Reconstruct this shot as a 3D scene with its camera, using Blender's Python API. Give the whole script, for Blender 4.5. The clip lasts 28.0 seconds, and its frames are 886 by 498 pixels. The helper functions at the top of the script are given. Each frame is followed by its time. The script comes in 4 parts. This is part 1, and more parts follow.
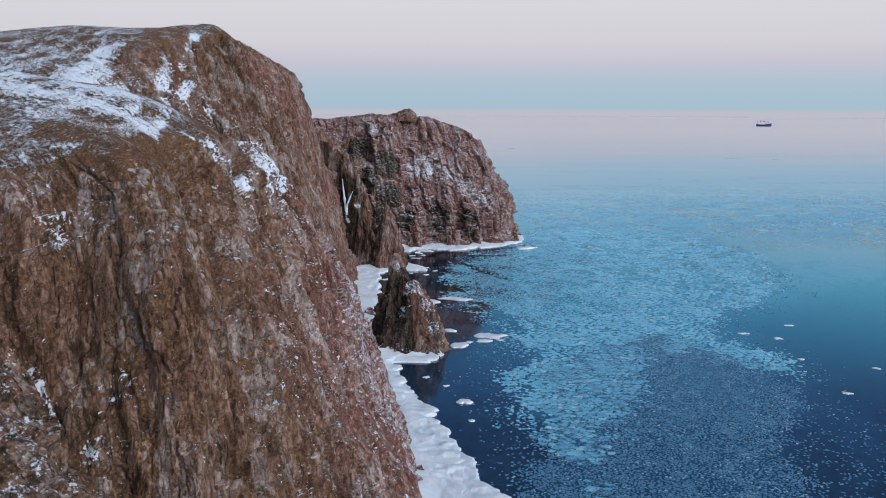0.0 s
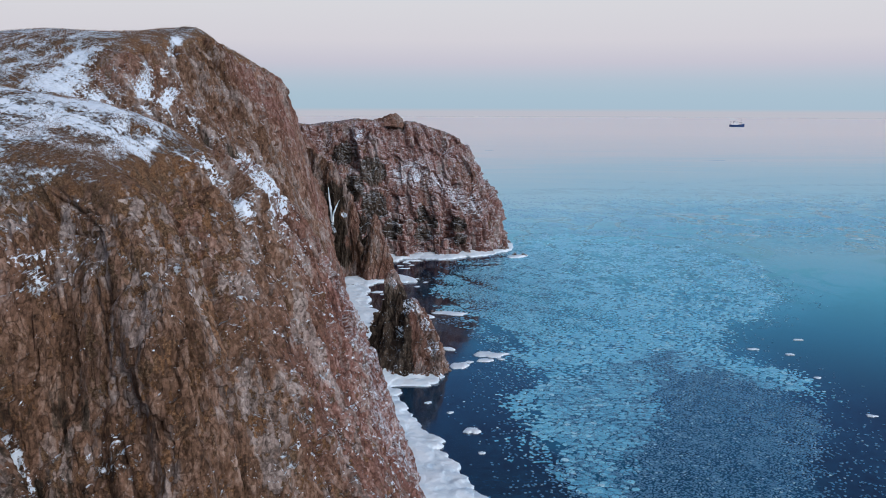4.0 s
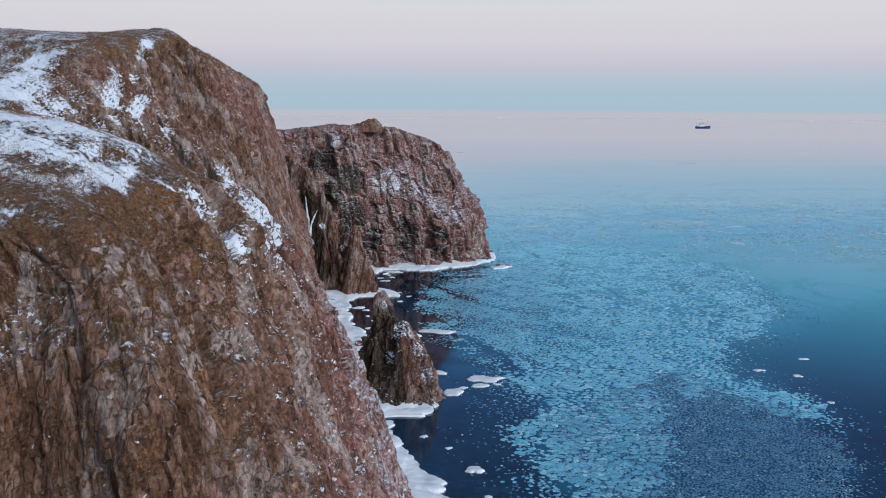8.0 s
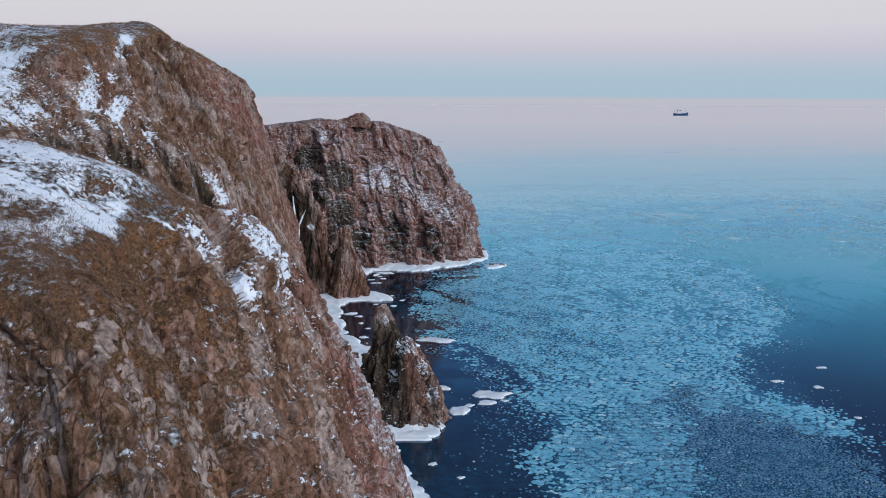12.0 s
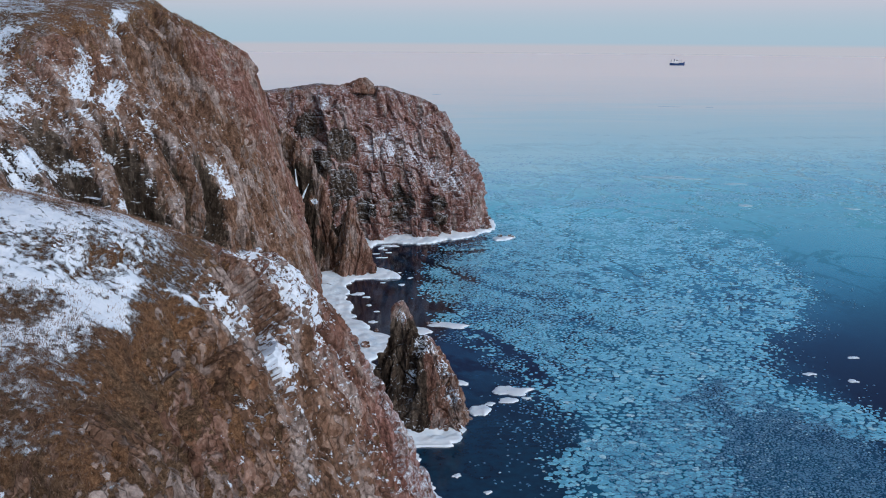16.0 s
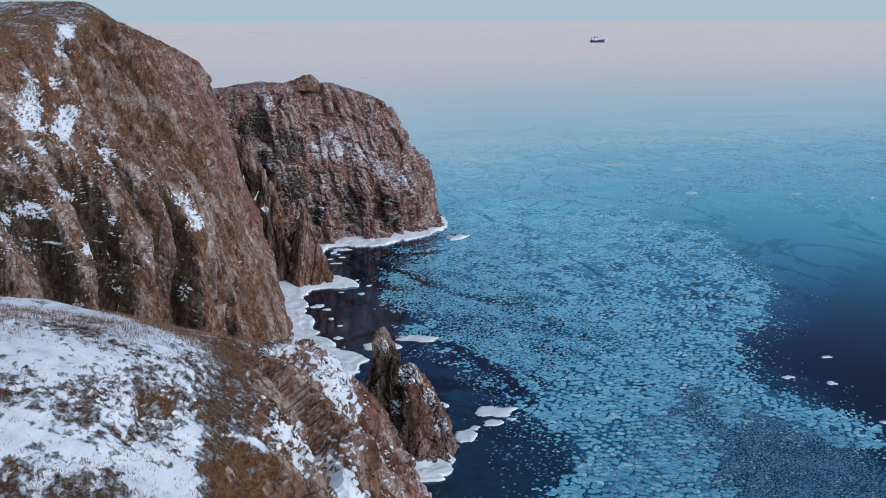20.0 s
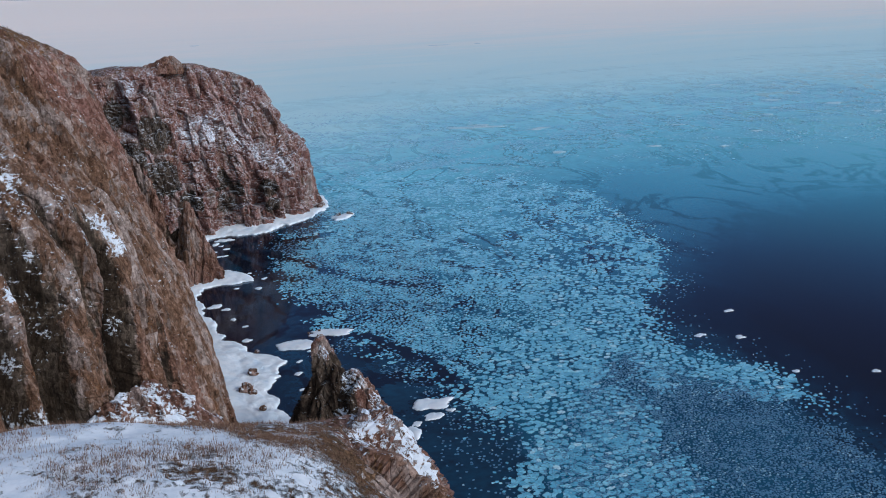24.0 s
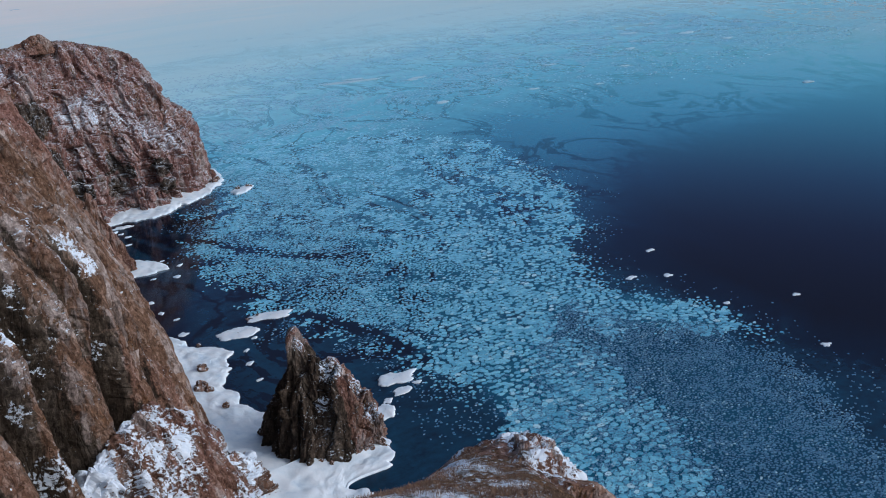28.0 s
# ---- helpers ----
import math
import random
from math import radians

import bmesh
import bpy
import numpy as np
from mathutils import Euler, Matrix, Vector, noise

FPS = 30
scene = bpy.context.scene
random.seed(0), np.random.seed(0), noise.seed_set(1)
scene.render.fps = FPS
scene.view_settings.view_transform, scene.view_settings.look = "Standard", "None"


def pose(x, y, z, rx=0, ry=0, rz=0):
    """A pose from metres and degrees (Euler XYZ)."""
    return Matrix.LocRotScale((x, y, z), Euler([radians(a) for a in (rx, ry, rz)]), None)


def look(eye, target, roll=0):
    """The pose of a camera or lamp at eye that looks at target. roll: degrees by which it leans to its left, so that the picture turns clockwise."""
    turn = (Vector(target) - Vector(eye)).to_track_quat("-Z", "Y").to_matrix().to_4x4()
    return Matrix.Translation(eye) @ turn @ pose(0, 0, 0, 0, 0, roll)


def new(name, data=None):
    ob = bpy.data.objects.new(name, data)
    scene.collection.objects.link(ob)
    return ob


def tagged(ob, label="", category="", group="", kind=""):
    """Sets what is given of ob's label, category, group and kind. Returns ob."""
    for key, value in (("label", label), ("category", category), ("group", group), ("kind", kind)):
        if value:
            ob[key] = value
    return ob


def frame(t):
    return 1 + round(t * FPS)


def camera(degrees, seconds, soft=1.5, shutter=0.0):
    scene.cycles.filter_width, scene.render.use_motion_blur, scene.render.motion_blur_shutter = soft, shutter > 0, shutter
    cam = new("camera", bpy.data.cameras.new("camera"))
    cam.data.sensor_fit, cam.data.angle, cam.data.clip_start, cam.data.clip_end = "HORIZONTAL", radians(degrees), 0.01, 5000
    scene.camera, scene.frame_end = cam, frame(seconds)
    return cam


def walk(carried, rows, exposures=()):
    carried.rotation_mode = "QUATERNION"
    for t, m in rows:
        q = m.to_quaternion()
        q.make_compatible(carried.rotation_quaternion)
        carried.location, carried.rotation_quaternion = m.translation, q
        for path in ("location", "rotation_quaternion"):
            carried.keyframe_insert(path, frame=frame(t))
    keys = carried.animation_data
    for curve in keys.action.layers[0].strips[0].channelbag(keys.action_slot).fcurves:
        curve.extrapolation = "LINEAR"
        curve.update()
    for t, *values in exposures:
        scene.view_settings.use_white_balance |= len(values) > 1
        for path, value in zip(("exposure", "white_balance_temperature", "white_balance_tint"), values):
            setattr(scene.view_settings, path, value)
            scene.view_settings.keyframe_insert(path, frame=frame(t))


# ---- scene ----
cam = camera(54.0, 28.0, 1.0)
PATH = [
    (0, (0.00, -0.00, 60.00), (-0.97, 98.66, 43.69), 0.23),
    (1, (-1.73, 1.84, 60.81), (-2.15, 100.47, 44.35), 0.32),
    (2, (-3.23, 5.03, 61.06), (-3.08, 103.68, 44.71), 0.22),
    (3, (-4.55, 9.02, 61.03), (-3.57, 107.68, 44.79), 0.19),
    (3.5, (-5.28, 10.37, 61.30), (-3.78, 109.03, 45.06), 0.17),
    (5.5, (-8.30, 16.97, 62.41), (-4.64, 115.57, 46.13), 0.24),
    (6, (-8.87, 18.68, 62.64), (-4.70, 117.26, 46.39), 0.31),
    (7, (-10.05, 22.13, 63.16), (-5.04, 120.68, 46.95), 0.28),
    (8, (-11.65, 25.95, 63.52), (-5.74, 124.45, 47.32), 0.36),
    (9, (-12.83, 29.47, 63.81), (-6.15, 127.94, 47.71), 0.28),
    (10, (-14.28, 32.64, 64.26), (-6.80, 130.98, 47.74), 0.31),
    (11, (-15.59, 35.95, 65.32), (-7.55, 134.14, 48.16), 0.32),
    (12, (-16.61, 39.54, 66.08), (-8.07, 137.59, 48.42), 0.23),
    (12.5, (-17.16, 41.47, 66.97), (-8.41, 139.41, 48.75), 0.31),
    (14.5, (-19.35, 48.05, 69.69), (-10.28, 145.37, 48.53), 0.32),
    (15, (-19.71, 49.81, 70.41), (-10.59, 146.95, 48.47), 0.33),
    (16, (-21.12, 53.11, 72.18), (-11.69, 149.87, 48.76), 0.39),
    (17, (-22.87, 55.92, 73.93), (-12.89, 152.32, 49.29), 0.34),
    (18, (-24.68, 58.86, 75.30), (-13.99, 155.03, 50.06), 0.20),
    (18.5, (-25.96, 60.34, 76.03), (-14.48, 156.37, 50.58), 0.22),
    (19, (-27.30, 61.86, 76.55), (-14.14, 157.64, 51.00), 0.16),
    (19.5, (-28.62, 63.22, 77.11), (-13.17, 158.63, 51.44), -0.00),
    (20, (-30.07, 64.74, 77.72), (-12.23, 159.70, 51.95), -0.26),
    (21, (-32.99, 67.67, 79.04), (-10.52, 161.49, 52.72), -0.78),
    (21.5, (-34.58, 69.33, 79.72), (-9.83, 162.39, 52.73), -1.01),
    (23.5, (-41.63, 74.99, 81.96), (-8.79, 164.62, 52.17), -1.82),
    (24, (-43.60, 76.36, 82.59), (-8.90, 164.99, 51.92), -2.01),
    (25, (-47.34, 78.94, 84.09), (-9.19, 165.53, 51.71), -2.55),
    (26, (-51.13, 81.65, 85.53), (-9.74, 166.06, 51.44), -3.11),
    (27, (-54.94, 84.21, 87.08), (-10.52, 166.30, 51.19), -3.74),
    (28, (-59.14, 87.08, 88.67), (-10.98, 166.24, 51.05), -4.36),
]
walk(cam, [(t, look(eye, target, roll)) for t, eye, target, roll in PATH])

# ---- world, sun and exposure ----
EXPOSURE = 0.0
SUN_FROM = (0.60, -0.66, 0.42)
world = bpy.data.worlds.new("dusk_sky")
scene.world = world
world.use_nodes = True
wn, wl = world.node_tree.nodes, world.node_tree.links
wn.clear()
w_out = wn.new("ShaderNodeOutputWorld")
w_bg = wn.new("ShaderNodeBackground")
w_tc = wn.new("ShaderNodeTexCoord")
w_sep = wn.new("ShaderNodeSeparateXYZ")
w_map = wn.new("ShaderNodeMapRange")
w_ramp = wn.new("ShaderNodeValToRGB")
w_sky = wn.new("ShaderNodeTexSky")
w_sky.sky_type = "NISHITA"
w_sky.sun_disc = False
w_sky.sun_elevation = radians(3.0)
w_sky.sun_rotation = math.atan2(SUN_FROM[0], SUN_FROM[1])
w_gain = wn.new("ShaderNodeVectorMath")
w_gain.operation = "SCALE"
w_gain.inputs["Scale"].default_value = 0.10
w_mix = wn.new("ShaderNodeMix")
w_mix.data_type = "RGBA"
w_hi = wn.new("ShaderNodeMapRange")
w_hi.interpolation_type = "SMOOTHSTEP"
w_hi.inputs["From Min"].default_value, w_hi.inputs["From Max"].default_value = 0.25, 0.75
w_hi.inputs["To Max"].default_value = 0.25
# dusk: grey far sea below the rim, the blue shadow of the earth, the pink belt over it, pale sky above
w_map.inputs["From Min"].default_value, w_map.inputs["From Max"].default_value = -0.1, 0.9
for pos, col in (
    (0.0, (0.50, 0.51, 0.58)), (0.0958, (0.50, 0.51, 0.58)), (0.0972, (0.39, 0.52, 0.63)), (0.112, (0.40, 0.53, 0.635)),
    # 0.245 to 0.335: unseen bright blue band, added to colour the sea's reflections
    (0.128, (0.45, 0.54, 0.64)), (0.148, (0.57, 0.56, 0.65)), (0.172, (0.655, 0.635, 0.69)), (0.213, (0.68, 0.68, 0.72)), (0.225, (0.60, 0.67, 0.74)), (0.245, (0.38, 0.72, 0.95)), (0.275, (0.24, 0.86, 1.25)), (0.335, (0.14, 0.60, 1.10)), (0.40, (0.10, 0.27, 0.64)), (0.455, (0.075, 0.13, 0.34)), (0.52, (0.065, 0.10, 0.23)), (0.65, (0.065, 0.10, 0.21)), (1.0, (0.08, 0.14, 0.26)),
):
    if pos == 0.0:
        el = w_ramp.color_ramp.elements[0]
        el.position = 0.0
    elif pos == 1.0:
        el = w_ramp.color_ramp.elements[-1]
        el.position = 1.0
    else:
        el = w_ramp.color_ramp.elements.new(pos)
    el.color = (*col, 1)
wl.new(w_tc.outputs["Generated"], w_sep.inputs[0])
wl.new(w_sep.outputs["Z"], w_map.inputs["Value"])
wl.new(w_map.outputs["Result"], w_ramp.inputs["Fac"])
wl.new(w_sep.outputs["Z"], w_hi.inputs["Value"])
wl.new(w_sky.outputs["Color"], w_gain.inputs[0])
wl.new(w_hi.outputs["Result"], w_mix.inputs["Factor"])
wl.new(w_ramp.outputs["Color"], w_mix.inputs["A"])
wl.new(w_gain.outputs["Vector"], w_mix.inputs["B"])
# the side where the sun has gone down glows
w_dot = wn.new("ShaderNodeVectorMath")
w_dot.operation = "DOT_PRODUCT"
w_dot.inputs[1].default_value = Vector((SUN_FROM[0], SUN_FROM[1], 0.25)).normalized()
w_lobe = wn.new("ShaderNodeMapRange")
w_lobe.interpolation_type = "SMOOTHSTEP"
w_lobe.inputs["From Min"].default_value, w_lobe.inputs["From Max"].default_value = 0.30, 1.0
w_glow = wn.new("ShaderNodeMix")
w_glow.data_type, w_glow.blend_type = "RGBA", "ADD"
w_glow.inputs["B"].default_value = (1.35, 1.22, 1.18, 1)
wl.new(w_tc.outputs["Generated"], w_dot.inputs[0])
wl.new(w_dot.outputs["Value"], w_lobe.inputs["Value"])
wl.new(w_lobe.outputs["Result"], w_glow.inputs["Factor"])
wl.new(w_mix.outputs["Result"], w_glow.inputs["A"])
wl.new(w_glow.outputs["Result"], w_bg.inputs["Color"])
w_bg.inputs["Strength"].default_value = 1.0
wl.new(w_bg.outputs["Background"], w_out.inputs["Surface"])

sun = new("sun", bpy.data.lights.new("sun", "SUN"))
sun.data.energy, sun.data.angle, sun.data.color = 1.5, radians(25), (1.0, 0.92, 0.88)
sun.matrix_world = look((0, 0, 0), tuple(-v for v in SUN_FROM))
scene.view_settings.exposure = EXPOSURE


# ---- materials ----
def mat(name):
    m = bpy.data.materials.new(name)
    m.use_nodes = True
    nt = m.node_tree
    nt.nodes.clear()
    out = nt.nodes.new("ShaderNodeOutputMaterial")
    return m, nt.nodes, nt.links, out


def node(nodes, kind, **kw):
    n = nodes.new(kind)
    for k, v in kw.items():
        n.inputs[k].default_value = v
    return n


def coords(nodes, links, scale):
    tc = nodes.new("ShaderNodeTexCoord")
    mp = nodes.new("ShaderNodeMapping")
    mp.inputs["Scale"].default_value = scale
    links.new(tc.outputs["Object"], mp.inputs["Vector"])
    return mp.outputs["Vector"]


def noise_at(nodes, links, vec, scale, detail=4, rough=0.55, dist=0.0):
    n = node(nodes, "ShaderNodeTexNoise", Scale=scale, Detail=detail, Roughness=rough, Distortion=dist)
    links.new(vec, n.inputs["Vector"])
    return n.outputs["Fac"]


def ramp(nodes, links, fac, stops, mode="LINEAR"):
    r = nodes.new("ShaderNodeValToRGB")
    r.color_ramp.interpolation = mode
    e = r.color_ramp.elements
    e[0].position, e[0].color = stops[0][0], (*stops[0][1], 1)
    e[1].position, e[1].color = stops[-1][0], (*stops[-1][1], 1)
    for p, c in stops[1:-1]:
        k = e.new(p)
        k.color = (*c, 1)
    links.new(fac, r.inputs["Fac"])
    return r.outputs["Color"]


def math_node(nodes, links, op, a, b=0.0, clamp=False):
    n = nodes.new("ShaderNodeMath")
    n.operation, n.use_clamp = op, clamp
    for i, v in enumerate((a, b)):
        if isinstance(v, (int, float)):
            n.inputs[i].default_value = v
        else:
            links.new(v, n.inputs[i])
    return n.outputs[0]


def mapped(nodes, links, v, a, b, lo=0.0, hi=1.0, smooth=True):
    n = nodes.new("ShaderNodeMapRange")
    n.interpolation_type = "SMOOTHSTEP" if smooth else "LINEAR"
    for k, x in (("From Min", a), ("From Max", b), ("To Min", lo), ("To Max", hi)):
        n.inputs[k].default_value = x
    links.new(v, n.inputs["Value"])
    return n.outputs["Result"]


def mixed(nodes, links, fac, a, b, blend="MIX"):
    n = nodes.new("ShaderNodeMix")
    n.data_type, n.blend_type = "RGBA", blend
    for key, v in (("Factor", fac), ("A", a), ("B", b)):
        if isinstance(v, (int, float)):
            n.inputs[key].default_value = v
        elif isinstance(v, tuple):
            n.inputs[key].default_value = (*v, 1)
        else:
            links.new(v, n.inputs[key])
    return n.outputs["Result"]


def attr(nodes, name):
    n = nodes.new("ShaderNodeAttribute")
    n.attribute_name = name
    return n.outputs["Fac"]


def surface(nodes, links, out, color, rough=0.8, bump=None, strength=0.4, dist=0.1, spec=0.3):
    b = nodes.new("ShaderNodeBsdfPrincipled")
    for key, v in (("Base Color", color), ("Roughness", rough)):
        if isinstance(v, (int, float)):
            b.inputs[key].default_value = v
        elif isinstance(v, tuple):
            b.inputs[key].default_value = (*v, 1)
        else:
            links.new(v, b.inputs[key])
    b.inputs["Specular IOR Level"].default_value = spec
    if bump is not None:
        bp = nodes.new("ShaderNodeBump")
        bp.inputs["Strength"].default_value, bp.inputs["Distance"].default_value = strength, dist
        links.new(bump, bp.inputs["Height"])
        links.new(bp.outputs["Normal"], b.inputs["Normal"])
    links.new(b.outputs["BSDF"], out.inputs["Surface"])
    return b


def chebyshev(N, L, vec, scale, edges=False):
    """Squarish joint blocks: three random values of each block and, where asked for, the distance to its edge."""
    n = node(N, "ShaderNodeTexVoronoi", Scale=scale, Randomness=0.9)
    n.distance = "CHEBYCHEV"
    L.new(vec, n.inputs["Vector"])
    s = N.new("ShaderNodeSeparateColor")
    L.new(n.outputs["Color"], s.inputs[0])
    if not edges:
        return s.outputs, None
    m = node(N, "ShaderNodeTexVoronoi", Scale=scale, Randomness=0.9)
    m.distance, m.feature = "CHEBYCHEV", "F2"
    L.new(vec, m.inputs["Vector"])
    return s.outputs, math_node(N, L, "SUBTRACT", m.outputs["Distance"], n.outputs["Distance"])


def rock_material():
    m, N, L, out = mat("cliff_rock")

    def times(v, k):
        return math_node(N, L, "MULTIPLY", v, k)

    def plus(a, b, clamp=False):
        return math_node(N, L, "ADD", a, b, clamp)

    def centred(v, k):
        return times(math_node(N, L, "SUBTRACT", v, 0.5), k)

    plain = coords(N, L, (1, 1, 1))
    bend = node(N, "ShaderNodeTexNoise", Scale=0.35, Detail=5, Roughness=0.6)
    L.new(plain, bend.inputs["Vector"])
    amount = N.new("ShaderNodeVectorMath")
    amount.operation = "SCALE"
    amount.inputs["Scale"].default_value = 0.8
    L.new(bend.outputs["Color"], amount.inputs[0])
    bent = N.new("ShaderNodeVectorMath")
    bent.operation = "ADD"
    L.new(plain, bent.inputs[0])
    L.new(amount.outputs["Vector"], bent.inputs[1])

    def scaled(z, turn=0.0, shift=0.0):
        """Coordinates drawn out down the face, turned a little to the south-east face."""
        mp = N.new("ShaderNodeMapping")
        mp.inputs["Scale"].default_value = (1, 1, z)
        mp.inputs["Rotation"].default_value = (0.04, turn, 0.5)
        mp.inputs["Location"].default_value = (shift, 0.4 * shift, 0)
        L.new(bent.outputs["Vector"], mp.inputs["Vector"])
        return mp.outputs["Vector"]

    tall, strand = scaled(0.42), scaled(0.13)
    b1, e1 = chebyshev(N, L, scaled(0.30, 0.04), 0.42, True)
    b2, e2 = chebyshev(N, L, scaled(0.45, 0.06, 3.0), 1.4, True)
    b3, _ = chebyshev(N, L, scaled(0.6, -0.06, 7.0), 3.8)
    region = noise_at(N, L, tall, 0.075, 4, 0.55, 0.3)
    grain = noise_at(N, L, tall, 1.6, 10, 0.70)
    fine = noise_at(N, L, plain, 3.4, 9, 0.8)
    broad = noise_at(N, L, strand, 0.30, 4, 0.55)
    tone = plus(times(grain, 0.66), 0.195)
    for v, k in ((b1[0], 0.12), (b2[0], 0.17), (b3[0], 0.12), (broad, 0.46), (noise_at(N, L, strand, 2.0, 6, 0.65), 0.50), (noise_at(N, L, strand, 0.8, 3, 0.5), 0.34)):
        tone = plus(tone, centred(v, k))
    brown = ramp(N, L, tone, [(0.25, (0.036, 0.023, 0.017)), (0.42, (0.112, 0.066, 0.043)), (0.55, (0.176, 0.110, 0.079)), (0.76, (0.315, 0.232, 0.19))])
    red = ramp(N, L, tone, [(0.25, (0.044, 0.021, 0.018)), (0.42, (0.146, 0.072, 0.060)), (0.55, (0.218, 0.117, 0.103)), (0.76, (0.38, 0.277, 0.267))])
    grey = ramp(N, L, tone, [(0.25, (0.052, 0.044, 0.042)), (0.42, (0.165, 0.143, 0.136)), (0.55, (0.258, 0.224, 0.216)), (0.76, (0.42, 0.385, 0.378))])
    redness = plus(attr(N, "red"), centred(region, 2.0), True)
    col = mixed(N, L, redness, brown, red)
    # paler grey slabs, block by block
    slab = plus(plus(noise_at(N, L, strand, 0.30, 5, 0.58), centred(b1[1], 0.12)), plus(centred(b2[1], 0.15), times(redness, -0.05)))
    col = mixed(N, L, mapped(N, L, slab, 0.50, 0.60, 0.0, 0.75), col, grey)
    # rust stains
    rust = plus(plus(noise_at(N, L, tall, 0.19, 9, 0.7, 0.3), attr(N, "rust")), centred(b2[2], 0.10))
    col = mixed(N, L, mapped(N, L, rust, 0.60, 0.72, 0.0, 0.75), col, ramp(N, L, tone, [(0.30, (0.070, 0.036, 0.020)), (0.52, (0.190, 0.092, 0.042)), (0.74, (0.33, 0.19, 0.10))]))
    # turf and moss between the blocks
    hue = noise_at(N, L, plain, 0.22, 6, 0.62)
    blade = noise_at(N, L, plain, 3.4, 10, 0.86)
    olive = ramp(N, L, blade, [(0.34, (0.032, 0.022, 0.015)), (0.44, (0.098, 0.064, 0.040)), (0.55, (0.178, 0.118, 0.076)), (0.68, (0.32, 0.235, 0.165))])
    tawny = ramp(N, L, blade, [(0.34, (0.042, 0.024, 0.014)), (0.44, (0.135, 0.074, 0.040)), (0.55, (0.232, 0.132, 0.074)), (0.68, (0.37, 0.245, 0.15))])
    turf = mixed(N, L, mapped(N, L, hue, 0.44, 0.58), olive, tawny)
    moss = plus(plus(noise_at(N, L, plain, 0.30, 9, 0.70), times(math_node(N, L, "SUBTRACT", attr(N, "grass"), 0.55), 0.5)), plus(centred(b2[2], 0.42), centred(b3[2], 0.20)))
    moss = mapped(N, L, moss, 0.48, 0.55)
    col = mixed(N, L, moss, col, turf)
    # black and green lichen, wet seeps, and painted shade of clefts and turned-away faces
    dark = plus(times(attr(N, "lichen_shade"), 0.9), centred(noise_at(N, L, strand, 0.7, 8, 0.68), 1.5))
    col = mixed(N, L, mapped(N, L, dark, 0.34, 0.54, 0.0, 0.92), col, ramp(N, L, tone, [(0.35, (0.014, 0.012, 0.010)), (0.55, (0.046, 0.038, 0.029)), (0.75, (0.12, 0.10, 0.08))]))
    # open joints
    long_joint = math_node(N, L, "MAXIMUM", mapped(N, L, e1, 0.0, 0.05), mapped(N, L, noise_at(N, L, tall, 0.5, 3), 0.48, 0.58))
    short_joint = math_node(N, L, "MAXIMUM", mapped(N, L, e2, 0.0, 0.06), mapped(N, L, noise_at(N, L, tall, 0.8, 3), 0.50, 0.62))
    joint = times(long_joint, short_joint)
    crack = times(math_node(N, L, "SUBTRACT", 1.0, joint), math_node(N, L, "SUBTRACT", 1.0, moss))
    col = mixed(N, L, times(crack, 0.30), col, (0.022, 0.017, 0.014))
    col = mixed(N, L, 1.0, col, ramp(N, L, fine, [(0.3, (0.50, 0.50, 0.51)), (0.5, (1, 1, 1)), (0.7, (1.5, 1.48, 1.46))]), "MULTIPLY")
    # snow lying on ledges and among the turf
    geo = N.new("ShaderNodeNewGeometry")
    sep = N.new("ShaderNodeSeparateXYZ")
    L.new(geo.outputs["True Normal"], sep.inputs[0])
    patch = noise_at(N, L, plain, 0.30, 5, 0.6, 0.4)
    speck = noise_at(N, L, plain, 1.7, 8, 0.74)
    tuft = noise_at(N, L, plain, 2.3, 8, 0.78, 0.3)
    v = times(math_node(N, L, "SUBTRACT", sep.outputs["Z"], 0.5), 0.5)
    v = plus(v, times(math_node(N, L, "SUBTRACT", patch, 0.5), plus(1.3, times(moss, 0.7))))
    v = plus(v, times(math_node(N, L, "SUBTRACT", speck, 0.5), math_node(N, L, "SUBTRACT", 2.6, times(moss, 1.6))))
    v = plus(v, times(math_node(N, L, "SUBTRACT", tuft, 0.5), plus(1.3, times(moss, 0.7))))
    v = plus(plus(v, centred(b3[1], 0.22)), attr(N, "snow"))
    hard, soft = mapped(N, L, v, 0.05, 0.13), mapped(N, L, v, -0.12, 0.26)
    dust = math_node(N, L, "MAXIMUM", hard, times(mapped(N, L, v, -0.50, 0.06, 0.0, 0.50), mapped(N, L, attr(N, "red"), 0.9, 1.0)))
    snow = plus(times(soft, moss), times(dust, math_node(N, L, "SUBTRACT", 1.0, moss)))
    white = ramp(N, L, noise_at(N, L, plain, 1.1, 6, 0.65), [(0.3, (0.48, 0.60, 0.73)), (0.6, (0.65, 0.75, 0.86))])
    col = mixed(N, L, snow, col, white)
    h = plus(times(grain, 0.40), times(fine, 0.25))
    h = plus(h, times(joint, 0.25))
    h = plus(h, plus(plus(times(b1[2], 0.35), times(b2[1], 0.45)), times(b3[0], 0.22)))
    bare = math_node(N, L, "SUBTRACT", 1.0, snow)
    h = mixed(N, L, moss, h, times(blade, 0.8))
    relief = plus(times(h, bare), times(snow, 1.1))
    surface(N, L, out, col, 0.92, relief, 1.0, 0.40, 0.15)
    return m


